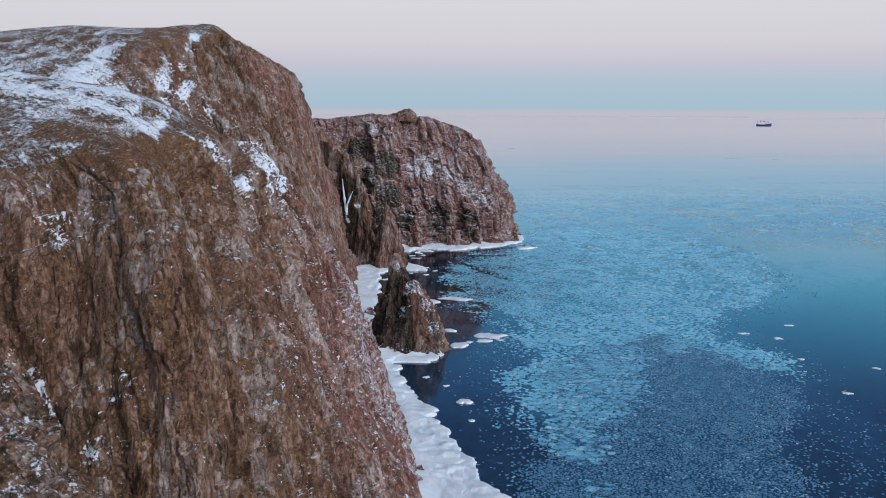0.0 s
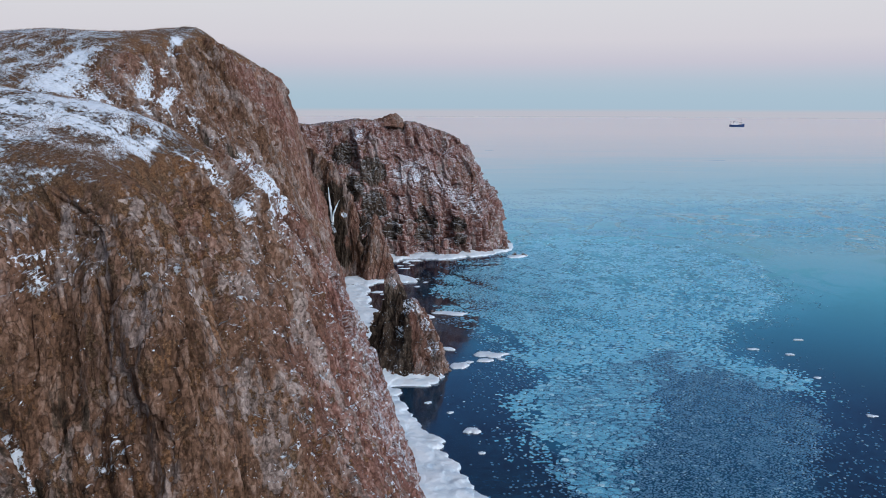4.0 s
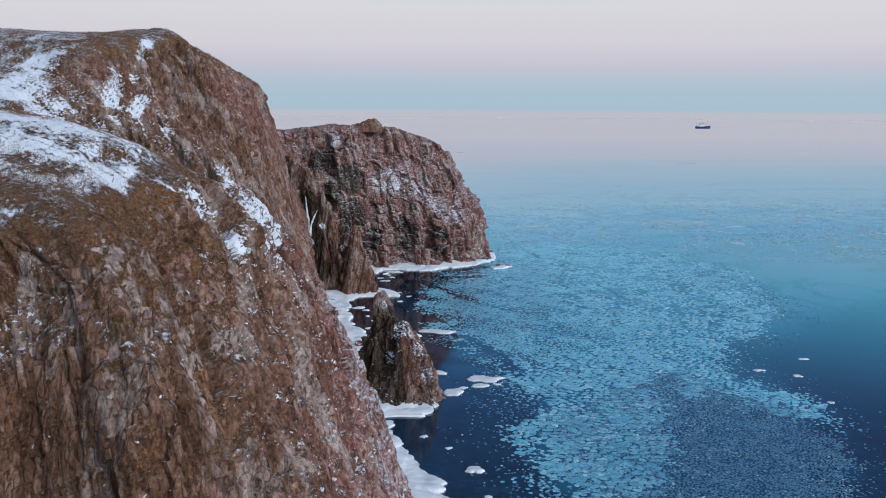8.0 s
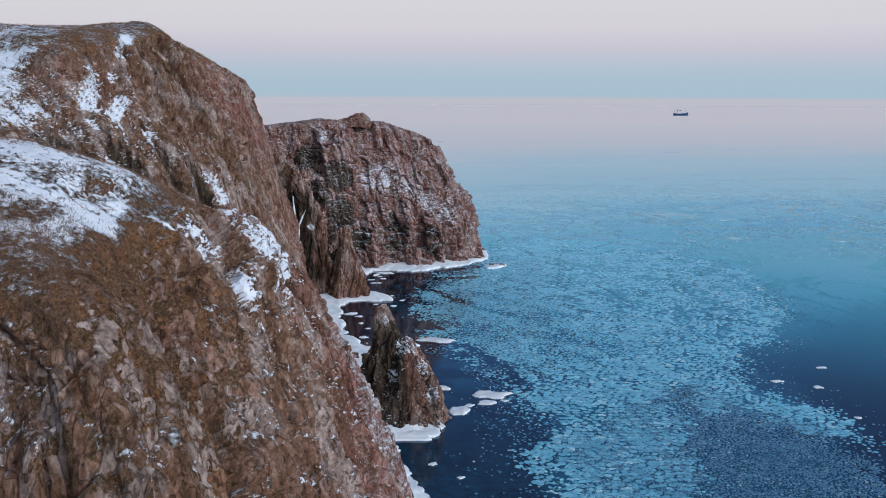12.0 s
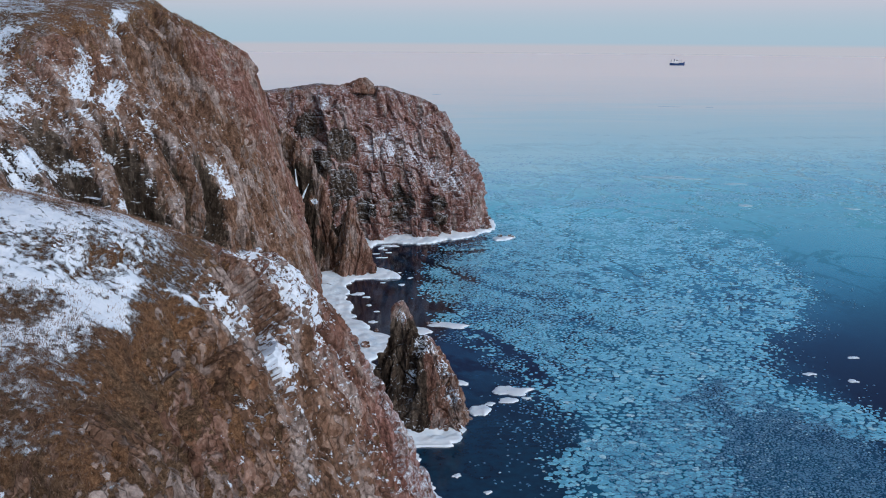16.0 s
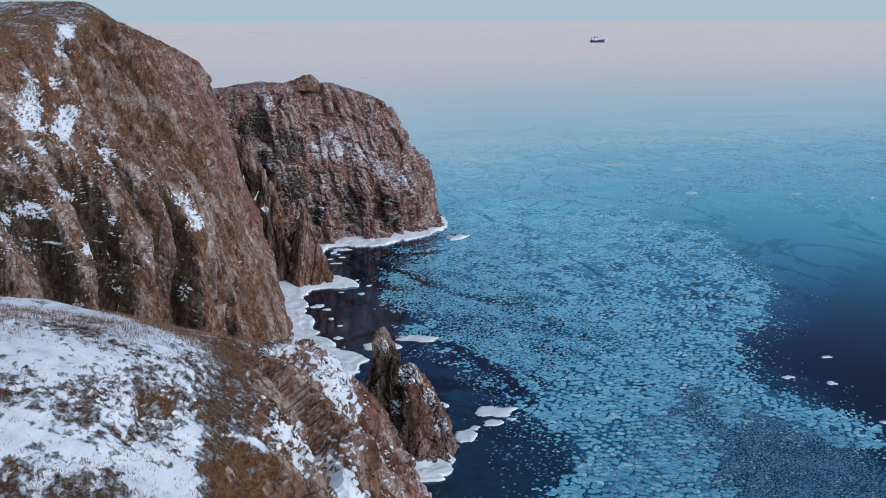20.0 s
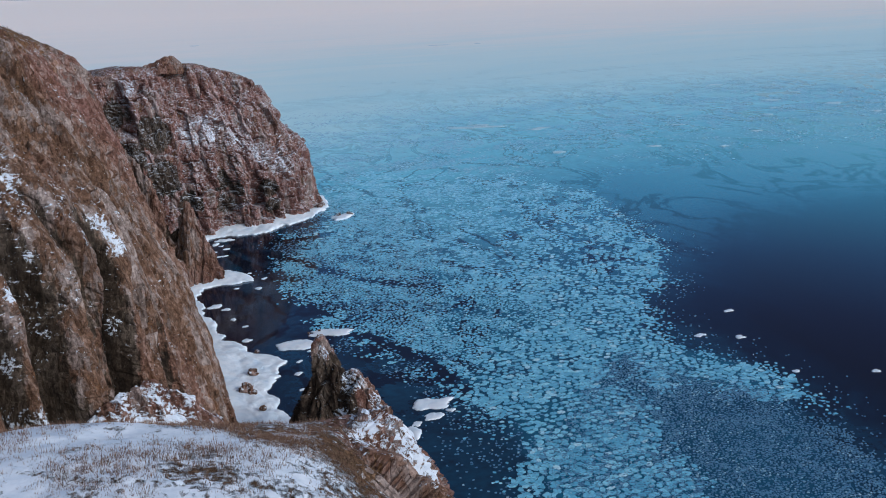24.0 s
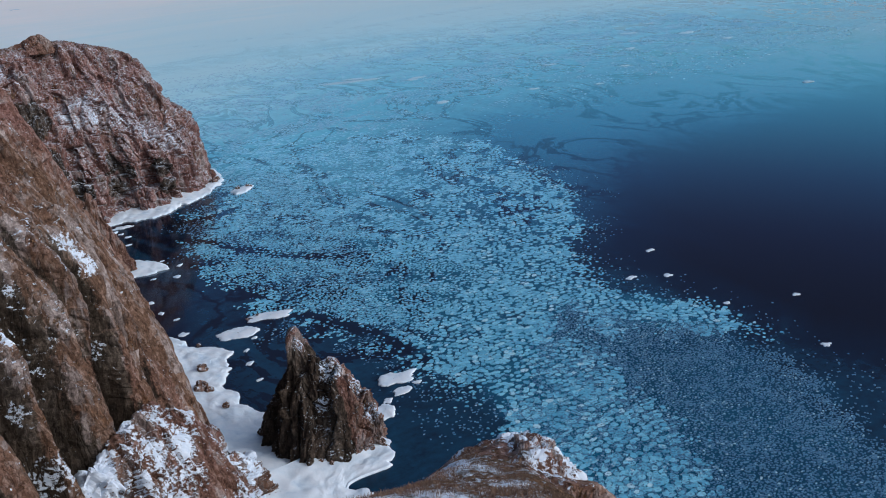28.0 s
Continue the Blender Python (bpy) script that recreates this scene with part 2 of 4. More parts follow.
def snow_material():
    m, N, L, out = mat("shore_snow")
    p = coords(N, L, (1, 1, 1))
    a, b = noise_at(N, L, p, 0.35, 5, 0.6), noise_at(N, L, p, 3.0, 4, 0.6)
    col = ramp(N, L, a, [(0.25, (0.42, 0.58, 0.74)), (0.42, (0.60, 0.74, 0.86)), (0.6, (0.70, 0.81, 0.91))])
    surface(N, L, out, col, 0.75, math_node(N, L, "ADD", a, math_node(N, L, "MULTIPLY", b, 0.25)), 0.5, 0.4, 0.25)
    return m


def pancake_material(name, tones):
    m, N, L, out = mat(name)
    g = N.new("ShaderNodeNewGeometry")
    col = ramp(N, L, g.outputs["Random Per Island"], list(zip((0.0, 0.5, 0.93, 1.0), tones)))
    n = noise_at(N, L, coords(N, L, (1, 1, 1)), 2.0, 4)
    col = mixed(N, L, mapped(N, L, n, 0.35, 0.6), mixed(N, L, 0.35, col, (0.05, 0.12, 0.2)), col)
    surface(N, L, out, col, 0.28, n, 0.3, 0.05, 0.6)
    return m


def sea_material():
    m, N, L, out = mat("cold_sea")
    tc = N.new("ShaderNodeTexCoord")
    sep = N.new("ShaderNodeSeparateXYZ")
    L.new(tc.outputs["Object"], sep.inputs[0])
    X, Y = sep.outputs["X"], sep.outputs["Y"]
    streak = noise_at(N, L, coords(N, L, (0.3, 1, 1)), 0.014, 8, 0.66, 1.2)
    swirl = noise_at(N, L, coords(N, L, (1, 0.5, 1)), 0.035, 8, 0.68, 2.0)
    lead = noise_at(N, L, coords(N, L, (1, 0.6, 1)), 0.022, 6, 0.6, 1.6)
    grain = noise_at(N, L, coords(N, L, (0.8, 1, 1)), 0.55, 5, 0.65)
    # the young ice closes with the way out from the shore
    east = math_node(N, L, "MULTIPLY", math_node(N, L, "MINIMUM", math_node(N, L, "MAXIMUM", math_node(N, L, "SUBTRACT", X, 60.0), 0.0), 95.0), 0.8)
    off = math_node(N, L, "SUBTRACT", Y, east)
    wave = math_node(N, L, "ADD", math_node(N, L, "MULTIPLY", math_node(N, L, "SUBTRACT", streak, 0.5), 1.3), math_node(N, L, "MULTIPLY", math_node(N, L, "SUBTRACT", swirl, 0.5), 0.9))
    wave = math_node(N, L, "ADD", wave, math_node(N, L, "MULTIPLY", math_node(N, L, "SUBTRACT", grain, 0.5), 0.5))
    near = mapped(N, L, off, 215.0, 400.0, -0.45, 0.72)
    far = mapped(N, L, off, 360.0, 900.0, 0.0, 0.7)
    cover = math_node(N, L, "ADD", math_node(N, L, "ADD", near, far), wave, True)
    shoreward = math_node(N, L, "ADD", X, math_node(N, L, "MAXIMUM", math_node(N, L, "SUBTRACT", Y, 375.0), 0.0))
    cover = math_node(N, L, "MULTIPLY", cover, mapped(N, L, shoreward, 15.0, 70.0))
    # dark leads that wind through it
    vein = math_node(N, L, "ABSOLUTE", math_node(N, L, "SUBTRACT", lead, 0.47))
    gap = math_node(N, L, "MULTIPLY", mapped(N, L, vein, 0.035, 0.008), mapped(N, L, off, 620.0, 380.0))
    cover = math_node(N, L, "MULTIPLY", cover, math_node(N, L, "SUBTRACT", 1.0, math_node(N, L, "MULTIPLY", gap, 0.75)))
    # ice pales to pink with distance: sky reflection painted into its colour
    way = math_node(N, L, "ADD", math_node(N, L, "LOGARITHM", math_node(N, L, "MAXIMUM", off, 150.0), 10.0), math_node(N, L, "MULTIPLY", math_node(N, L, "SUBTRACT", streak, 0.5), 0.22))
    ice_sky_col = ramp(N, L, mapped(N, L, way, 2.3, 3.3, smooth=False), [(0.0, (0.04, 0.27, 0.46)), (0.30, (0.17, 0.54, 0.70)), (0.44, (0.41, 0.69, 0.78)), (0.60, (0.58, 0.76, 0.80)), (0.75, (0.80, 0.81, 0.80)), (1.0, (0.95, 0.87, 0.82))])
    # water: clear and nearly black inshore, bluish with slush where the attribute says so
    slush = math_node(N, L, "ADD", attr(N, "slush"), math_node(N, L, "MULTIPLY", math_node(N, L, "SUBTRACT", swirl, 0.5), 0.30), True)
    slush = math_node(N, L, "ADD", slush, math_node(N, L, "MULTIPLY", math_node(N, L, "SUBTRACT", grain, 0.5), 0.25), True)
    slush = math_node(N, L, "MULTIPLY", slush, math_node(N, L, "SUBTRACT", 1.0, math_node(N, L, "MULTIPLY", gap, math_node(N, L, "MULTIPLY", mapped(N, L, off, 200.0, 260.0), 0.75))))
    deep = ramp(N, L, slush, [(0.0, (0.006, 0.006, 0.012)), (0.15, (0.006, 0.014, 0.034)), (0.35, (0.008, 0.066, 0.130)), (0.7, (0.012, 0.17, 0.28)), (1.0, (0.03, 0.27, 0.42))])
    water = N.new("ShaderNodeBsdfPrincipled")
    L.new(deep, water.inputs["Base Color"])
    L.new(mapped(N, L, slush, 0.1, 0.4, 0.07, 0.15), water.inputs["Roughness"])
    L.new(mapped(N, L, slush, 0.1, 0.4, 1.33, 1.55), water.inputs["IOR"])
    water.inputs["Specular IOR Level"].default_value = 0.5
    bp = N.new("ShaderNodeBump")
    bp.inputs["Strength"].default_value, bp.inputs["Distance"].default_value = 0.12, 0.04
    L.new(noise_at(N, L, coords(N, L, (1, 1, 1)), 1.1, 5, 0.6), bp.inputs["Height"])
    L.new(bp.outputs["Normal"], water.inputs["Normal"])
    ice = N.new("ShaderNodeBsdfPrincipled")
    L.new(ice_sky_col, ice.inputs["Base Color"])
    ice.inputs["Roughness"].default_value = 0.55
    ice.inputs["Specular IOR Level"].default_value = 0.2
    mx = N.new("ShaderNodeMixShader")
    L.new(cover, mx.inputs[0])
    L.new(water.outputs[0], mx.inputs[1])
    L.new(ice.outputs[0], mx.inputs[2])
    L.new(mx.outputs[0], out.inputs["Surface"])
    return m


def paint(name, col, rough=0.5):
    m, N, L, out = mat(name)
    n = noise_at(N, L, coords(N, L, (1, 1, 1)), 0.8, 4)
    c = mixed(N, L, mapped(N, L, n, 0.4, 0.7, 0.0, 0.35), col, tuple(v * 0.6 for v in col))
    surface(N, L, out, c, rough)
    return m


def grass_material():
    m, N, L, out = mat("dry_grass")
    g = N.new("ShaderNodeNewGeometry")
    col = ramp(N, L, g.outputs["Random Per Island"], [(0.0, (0.11, 0.065, 0.055)), (0.5, (0.20, 0.13, 0.10)), (1.0, (0.34, 0.25, 0.18))])
    surface(N, L, out, col, 0.9, None, spec=0.1)
    return m


ROCK, SNOW, PANCAKE, SEA, GRASS = rock_material(), snow_material(), pancake_material("pancake_ice", ((0.08, 0.385, 0.59), (0.15, 0.525, 0.735), (0.26, 0.67, 0.85), (0.55, 0.81, 0.92))), sea_material(), grass_material()
BRASH = pancake_material("brash_ice", ((0.035, 0.14, 0.27), (0.06, 0.21, 0.37), (0.11, 0.30, 0.47), (0.5, 0.7, 0.8)))
DRIFT = pancake_material("drift_ice", ((0.09, 0.32, 0.50), (0.15, 0.42, 0.61), (0.23, 0.52, 0.70), (0.45, 0.70, 0.80)))
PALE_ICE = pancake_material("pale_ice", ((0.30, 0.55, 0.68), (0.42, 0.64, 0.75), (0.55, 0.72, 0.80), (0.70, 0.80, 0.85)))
HULL, WHITE_PAINT, DARK_PAINT, GLASS = paint("navy_hull", (0.012, 0.045, 0.14)), paint("white_paint", (0.72, 0.74, 0.76)), paint("dark_steel", (0.05, 0.06, 0.08)), paint("dark_window", (0.02, 0.03, 0.05), 0.15)


# ---- numeric helpers ----
def hashed(ix, iy, iz, seed):
    h = (ix.astype(np.int64) * 374761393 + iy.astype(np.int64) * 668265263 + iz.astype(np.int64) * 2147483647 + seed * 1274126177) & 0xFFFFFFFF
    h = ((h ^ (h >> 13)) * 1103515245) & 0xFFFFFFFF
    h = ((h ^ (h >> 16)) * 2654435761) & 0xFFFFFFFF
    return ((h ^ (h >> 15)) & 0xFFFFFF) / float(0x1000000)


def vnoise(p, seed=0):
    """Smooth value noise in -1..1 at rows of points."""
    i = np.floor(p).astype(np.int64)
    f = p - i
    f = f * f * f * (f * (f * 6 - 15) + 10)
    out = 0.0
    for dx in (0, 1):
        for dy in (0, 1):
            for dz in (0, 1):
                w = (f[:, 0] if dx else 1 - f[:, 0]) * (f[:, 1] if dy else 1 - f[:, 1]) * (f[:, 2] if dz else 1 - f[:, 2])
                out = out + w * hashed(i[:, 0] + dx, i[:, 1] + dy, i[:, 2] + dz, seed)
    return out * 2 - 1


def fbm(p, octaves=4, seed=0, gain=0.5):
    total, amp = 0.0, 1.0
    for o in range(octaves):
        total = total + amp * vnoise(p * 2.03**o + 17.3 * o, seed + o)
        amp *= gain
    return total


def cells(u, v, seed=0):
    """Squarish broken blocks, at rows of points: the nearest cell's own random value, the height of its tilted face and the distance to the next cell."""
    iu, iv = np.floor(u).astype(np.int64), np.floor(v).astype(np.int64)
    best, second = np.full(len(u), 9.0), np.full(len(u), 9.0)
    value, face = np.zeros(len(u)), np.zeros(len(u))
    for du in (-1, 0, 1):
        for dv in (-1, 0, 1):
            cu, cv = iu + du, iv + dv
            z = cu * 0
            qu = cu + 0.1 + 0.8 * hashed(cu, cv, z, seed + 1) - u
            qv = cv + 0.1 + 0.8 * hashed(cu, cv, z, seed + 2) - v
            d = np.maximum(np.abs(qu), np.abs(qv))
            near = d < best
            second = np.where(near, best, np.minimum(second, d))
            tilt = (hashed(cu, cv, z, seed + 20) - 0.5) * qu + (hashed(cu, cv, z, seed + 21) - 0.5) * qv
            value = np.where(near, hashed(cu, cv, z, seed + 9), value)
            face = np.where(near, tilt, face)
            best = np.where(near, d, best)
    return value, face, second - best


def smooth_curve(pts, t):
    """Catmull-Rom through pts along their first axis, at t in 0..1."""
    pts = np.asarray(pts, float)
    n = len(pts) - 1
    s = np.clip(np.asarray(t) * n, 0, n - 1e-9)
    k = s.astype(int)
    f = (s - k).reshape((-1,) + (1,) * (pts.ndim - 1))
    a, b, c, d = pts[np.maximum(k - 1, 0)], pts[k], pts[k + 1], pts[np.minimum(k + 2, n)]
    return 0.5 * (2 * b + (c - a) * f + (2 * a - 5 * b + 4 * c - d) * f**2 + (3 * b - a - 3 * c + d) * f**3)


def grid_mesh(name, P, material, attrs=None, smooth=None, wrap=False):
    """A mesh from a grid of points (rows, columns, 3)."""
    nu, nv = P.shape[:2]
    idx = np.arange(nu * nv).reshape(nu, nv)
    if wrap:
        idx = np.concatenate([idx, idx[:1]])
    q = np.stack([idx[:-1, :-1], idx[1:, :-1], idx[1:, 1:], idx[:-1, 1:]], -1).reshape(-1, 4)
    return raw_mesh(name, P.reshape(-1, 3), q, material, attrs, smooth)


def raw_mesh(name, verts, faces, material, attrs=None, smooth=None):
    me = bpy.data.meshes.new(name)
    n, k = faces.shape
    me.vertices.add(len(verts))
    me.vertices.foreach_set("co", np.ascontiguousarray(verts, np.float32).ravel())
    me.loops.add(n * k)
    me.loops.foreach_set("vertex_index", np.ascontiguousarray(faces, np.int32).ravel())
    me.polygons.add(n)
    me.polygons.foreach_set("loop_start", np.arange(0, n * k, k, dtype=np.int32))
    me.polygons.foreach_set("loop_total", np.full(n, k, np.int32))
    me.polygons.foreach_set("use_smooth", np.zeros(n, bool) if smooth is None else np.ascontiguousarray(smooth, bool))
    me.update(calc_edges=True)
    for key, values in (attrs or {}).items():
        me.attributes.new(key, "FLOAT", "POINT").data.foreach_set("value", np.ascontiguousarray(values, np.float32).ravel())
    me.materials.append(material)
    return me


def normals(P):
    n = np.cross(np.gradient(P, axis=0), np.gradient(P, axis=1))
    n /= np.linalg.norm(n, axis=-1, keepdims=True) + 1e-9
    return n if n[..., 2].mean() > 0 else -n


def sheet(stations, du, dv, inland=0.3, tail=1):
    """A surface through profiles, each from the sea's edge up to the rim and inland; the last spans are cut more coarsely."""
    S = np.array(stations, float)
    t = np.linspace(0, 1, 400)
    lines = [smooth_curve(s, t) for s in S]
    seg = [np.linalg.norm(np.diff(l, axis=0), axis=1) for l in lines]
    cut = 1 - tail / (S.shape[1] - 1)
    w = np.where(t[:-1] > cut, inland, 1.0)
    arcs = [np.r_[0, np.cumsum(s * w)] for s in seg]
    nv = int(max(a[-1] for a in arcs) / dv)
    even = np.stack([np.stack([np.interp(np.linspace(0, a[-1], nv), a, l[:, k]) for k in range(3)], -1) for a, l in zip(arcs, lines)])
    mid = even[:, int(nv * 0.45)]
    nu = int(np.linalg.norm(np.diff(mid, axis=0), axis=1).sum() / du)
    # even steps along the coast
    tt = np.linspace(0, 1, 2000)
    c = smooth_curve(mid, tt)
    a = np.r_[0, np.cumsum(np.linalg.norm(np.diff(c, axis=0), axis=1))]
    return smooth_curve(even, np.interp(np.linspace(0, a[-1], nu), a, tt))


def ridge(crest, du, dv, spread=0.35, foot=-1.5, lean=(1.0, 1.0)):
    """A sharp ridge along crest points (x, y, z): profiles from one foot over the crest to the other."""
    C = np.array(crest, float)
    t = np.gradient(C[:, :2], axis=0)
    side = np.stack([t[:, 1], -t[:, 0]], -1)
    side /= np.linalg.norm(side, axis=1, keepdims=True)
    st = []
    for c, s in zip(C, side):
        h = c[2] - foot
        row = []
        for k, g in ((-1, 1.0), (-1, 0.62), (-1, 0.25), (0, 0.0), (1, 0.25), (1, 0.62), (1, 1.0)):
            w = h * spread * lean[0 if k < 0 else 1] * g**0.8 + 1.2 * g
            row.append((*(c[:2] + k * s * w), c[2] - h * g))
        st.append(row)
    return sheet(st, du, dv, 1.0)


def face_grid(P):
    """Metres along the coast and down the slope for a grid of points."""
    nu, nv = P.shape[:2]
    k = int(nv * 0.45)
    du = np.median(np.linalg.norm(np.diff(P[:, k], axis=0), axis=1))
    dv = np.median(np.linalg.norm(np.diff(P, axis=1), axis=2))
    return np.meshgrid(np.arange(nu) * du, np.arange(nv) * dv, indexing="ij")


def roughen(P, rock, big=2.2, mid=1.0, small=0.35, seed=3, stretch=2.2, lean=0.1, along=None):
    """Breaks a surface into ribs, blocks and ledges along its own normals. rock: 0 (turf) to 1 (bare); along: metres along the face's strike."""
    shape = P.shape[:2]
    p = P.reshape(-1, 3)
    n = normals(P).reshape(-1, 3)
    r = rock.ravel()
    U, V = (g.ravel() for g in (face_grid(P) if along is None else (along, face_grid(P)[1])))
    o = 0 * U + 0.37 * seed
    U = U + lean * V + 0.9 * fbm(np.c_[U / 9, V / 20, o], 3, seed + 50)
    V = V + 1.2 * fbm(np.c_[U / 8, V / 12, o], 3, seed + 60)
    ribs = 0.5 - 2 * np.abs(fbm(np.c_[U / 13, V / 58, o], 4, seed, 0.5))
    pillars = 2 * np.abs(fbm(np.c_[U / 8, V / 60, o], 3, seed + 900, 0.45)) - 0.5
    flutes = 0.35 - np.abs(fbm(np.c_[U / 3.4, V / 34, o], 3, seed + 950, 0.5))
    d = big * (0.55 * ribs + 0.7 * np.minimum(pillars, 0.35)) * (0.07 + 0.93 * r)
    r = r * (0.55 + 0.6 * smoothstep(-0.45, 0.5, fbm(np.c_[U / 15, V / 22, o], 3, seed + 700)))
    v0, f0, e0 = cells(U / 5.5, V / (5.5 * stretch), seed + 500)
    d += 0.45 * big * flutes * r
    d += mid * 1.5 * ((v0 - 0.5) * 1.2 + f0 * 2.0 - 0.35 * np.exp(-((e0 / 0.06) ** 2))) * r
    v1, f1, e1 = cells(U / 2.2, V / (2.2 * stretch * 0.8), seed + 100)
    d += mid * 0.85 * ((v1 - 0.5) * 1.2 + f1 * 1.5 - 0.35 * np.exp(-((e1 / 0.09) ** 2))) * r
    v2, f2, e2 = cells(U / 0.95, V / (0.95 * max(1.2, stretch * 0.55)), seed + 200)
    d += small * ((v2 - 0.5) * 1.3 + f2 * 1.6 - 0.3 * np.exp(-((e2 / 0.12) ** 2))) * r
    d += 0.10 * fbm(p / 0.7, 3, seed + 300) * (0.35 + 0.65 * r)
    return (p + n * d[:, None]).reshape(*shape, 3)


def smoothstep(a, b, v):
    s = np.clip((v - a) / (b - a), 0, 1)
    return s * s * (3 - 2 * s)


def blob(P, spots):
    """A soft mask: 1 at the spots (x, y, z, reach), falling to 0 at their reach."""
    m = np.zeros(P.shape[:2])
    for x, y, z, r in spots:
        d = np.linalg.norm(P - (x, y, z), axis=-1)
        m = np.maximum(m, 1 - smoothstep(r * 0.4, r, d))
    return m


def strip(P, lines):
    """A mask along lines ((x, y, z), (x, y, z), half width)."""
    m = np.zeros(P.shape[:2])
    for a, b, w in lines:
        a, b = np.array(a, float), np.array(b, float)
        t = np.clip(((P - a) @ (b - a)) / ((b - a) @ (b - a)), 0, 1)
        d = np.linalg.norm(P - a - t[..., None] * (b - a), axis=-1)
        m = np.maximum(m, 1 - smoothstep(w * 0.6, w * 1.3, d))
    return m


def land(name, P, rock, red, snow, grass, label, category, kind="structure", rust=None, lichen_shade=None, back=None):
    rust, lichen_shade = red * 0 if rust is None else rust, red * 0 if lichen_shade is None else lichen_shade
    if back:
        # the far side, falling away out of sight
        fall = np.linspace(0, 1, 15)[None, 1:, None]
        P = np.concatenate([P, P[:, -1:] + fall * np.array(back)], 1)
        rock, red, snow, grass, rust, lichen_shade = (np.pad(a, ((0, 0), (0, 14)), mode="edge") for a in (rock, red, snow, grass, rust, lichen_shade))
    face_rock = rock[:-1, :-1].ravel() > 0.35
    me = grid_mesh(name, P, ROCK, {"red": red, "snow": snow, "grass": grass, "rust": rust, "lichen_shade": lichen_shade}, ~face_rock)
    return tagged(new(name, me), label, category, kind=kind)


def part(name, bm, material, parent, label=""):
    me = bpy.data.meshes.new(name)
    bm.to_mesh(me)
    bm.free()
    me.materials.append(material)
    ob = new(name, me)
    ob.parent = parent
    if label:
        tagged(ob, label)
    return ob


# ---- sea: one sheet to the horizon ----
def patchy(x, y, size, seed):
    return fbm(np.c_[x / size, y / size, 0 * x], 4, seed)


def within(outline, x, y):
    """Metres inside (+) or outside (-) a closed outline."""
    inside, near = np.zeros(len(x), bool), np.full(len(x), 1e9)
    for (ax, ay), (bx, by) in zip(outline, outline[1:] + outline[:1]):
        t = np.clip(((x - ax) * (bx - ax) + (y - ay) * (by - ay)) / ((bx - ax) ** 2 + (by - ay) ** 2), 0, 1)
        near = np.minimum(near, np.hypot(x - ax - t * (bx - ax), y - ay - t * (by - ay)))
        inside ^= ((ay > y) != (by > y)) & (x < ax + (y - ay) * (bx - ax) / (by - ay + 1e-12))
    return np.where(inside, near, -near)


# the crescent of pancakes with its arm, the fine slush inside it, the looser ice of the cove
CRESCENT = [(22, 128), (16, 165), (15, 191), (21, 203), (18, 221), (19, 235), (23, 262), (36, 300), (50, 340), (48, 372), (34, 398), (60, 432), (110, 400), (124.6, 351), (118.7, 324), (107.4, 285), (92, 264), (77.4, 250), (69.8, 233), (69.2, 223), (77, 206), (77, 195), (73, 193), (70, 203), (61, 209.5), (55, 209.4), (57, 222), (52, 224), (47.4, 215), (41.6, 192), (38, 176.5), (29.5, 160.5), (25, 140)]
SLUSH = [(10, 100), (18, 165), (20, 200), (44, 218), (57, 225), (70, 203), (74, 192), (70.6, 175), (66.7, 162), (59.5, 150), (56, 128), (60, 100)]
COVE = [(6, 293), (10.5, 262), (20, 234), (26, 262), (38, 300), (52, 340), (50, 372), (36, 380), (24, 358), (13, 350), (8, 323)]


# inside the crescent the plates are smaller
FINER = [(2, 322), (26, 328), (42, 312), (46, 284), (52, 257), (34, 245), (22, 231), (14, 255), (3, 281), (0, 306)]


LEADS = [[(-6, 340), (5, 324), (18, 302), (30, 288)], [(-8, 268), (6, 263), (12, 258), (17, 243), (20, 226)], [(-2, 352), (10, 346), (22, 350)]]


def lead_at(x, y):
    """1 on the dark curved leads through the bay's ice, falling to 0 beside them."""
    near = np.full(len(x), 99.0)
    wx, wy = x + 2.0 * patchy(x, y, 14, 61), y + 2.0 * patchy(x, y, 14, 62)
    for line in LEADS:
        for (ax, ay), (bx, by) in zip(line, line[1:]):
            t = np.clip(((wx - ax) * (bx - ax) + (wy - ay) * (by - ay)) / ((bx - ax) ** 2 + (by - ay) ** 2), 0, 1)
            near = np.minimum(near, np.hypot(wx - ax - t * (bx - ax), wy - ay - t * (by - ay)))
    return smoothstep(3.4, 0.6, near)


def slush_at(x, y):
    off = y - 0.8 * np.clip(x - 60, 0, 95)
    c = 0.50 * smoothstep(-6, 4, within(CRESCENT, x, y) + 3 * patchy(x, y, 12, 5))
    c = np.maximum(c, 0.36 * smoothstep(-9, 6, within(SLUSH, x, y) + 4 * patchy(x, y, 12, 6)))
    c = np.maximum(c, 0.34 * smoothstep(-8, 8, within(COVE, x, y) + 5 * patchy(x, y, 9, 7)))
    c = np.maximum(c, 0.24 * smoothstep(-34, -8, x) * smoothstep(105, 70, x))
    c = c * (1 - 0.45 * lead_at(x, y))
    return np.maximum(c, (0.42 * smoothstep(185, 275, off) + 0.58 * smoothstep(290, 520, off)) * smoothstep(15, 60, x + np.maximum(y - 375, 0)))


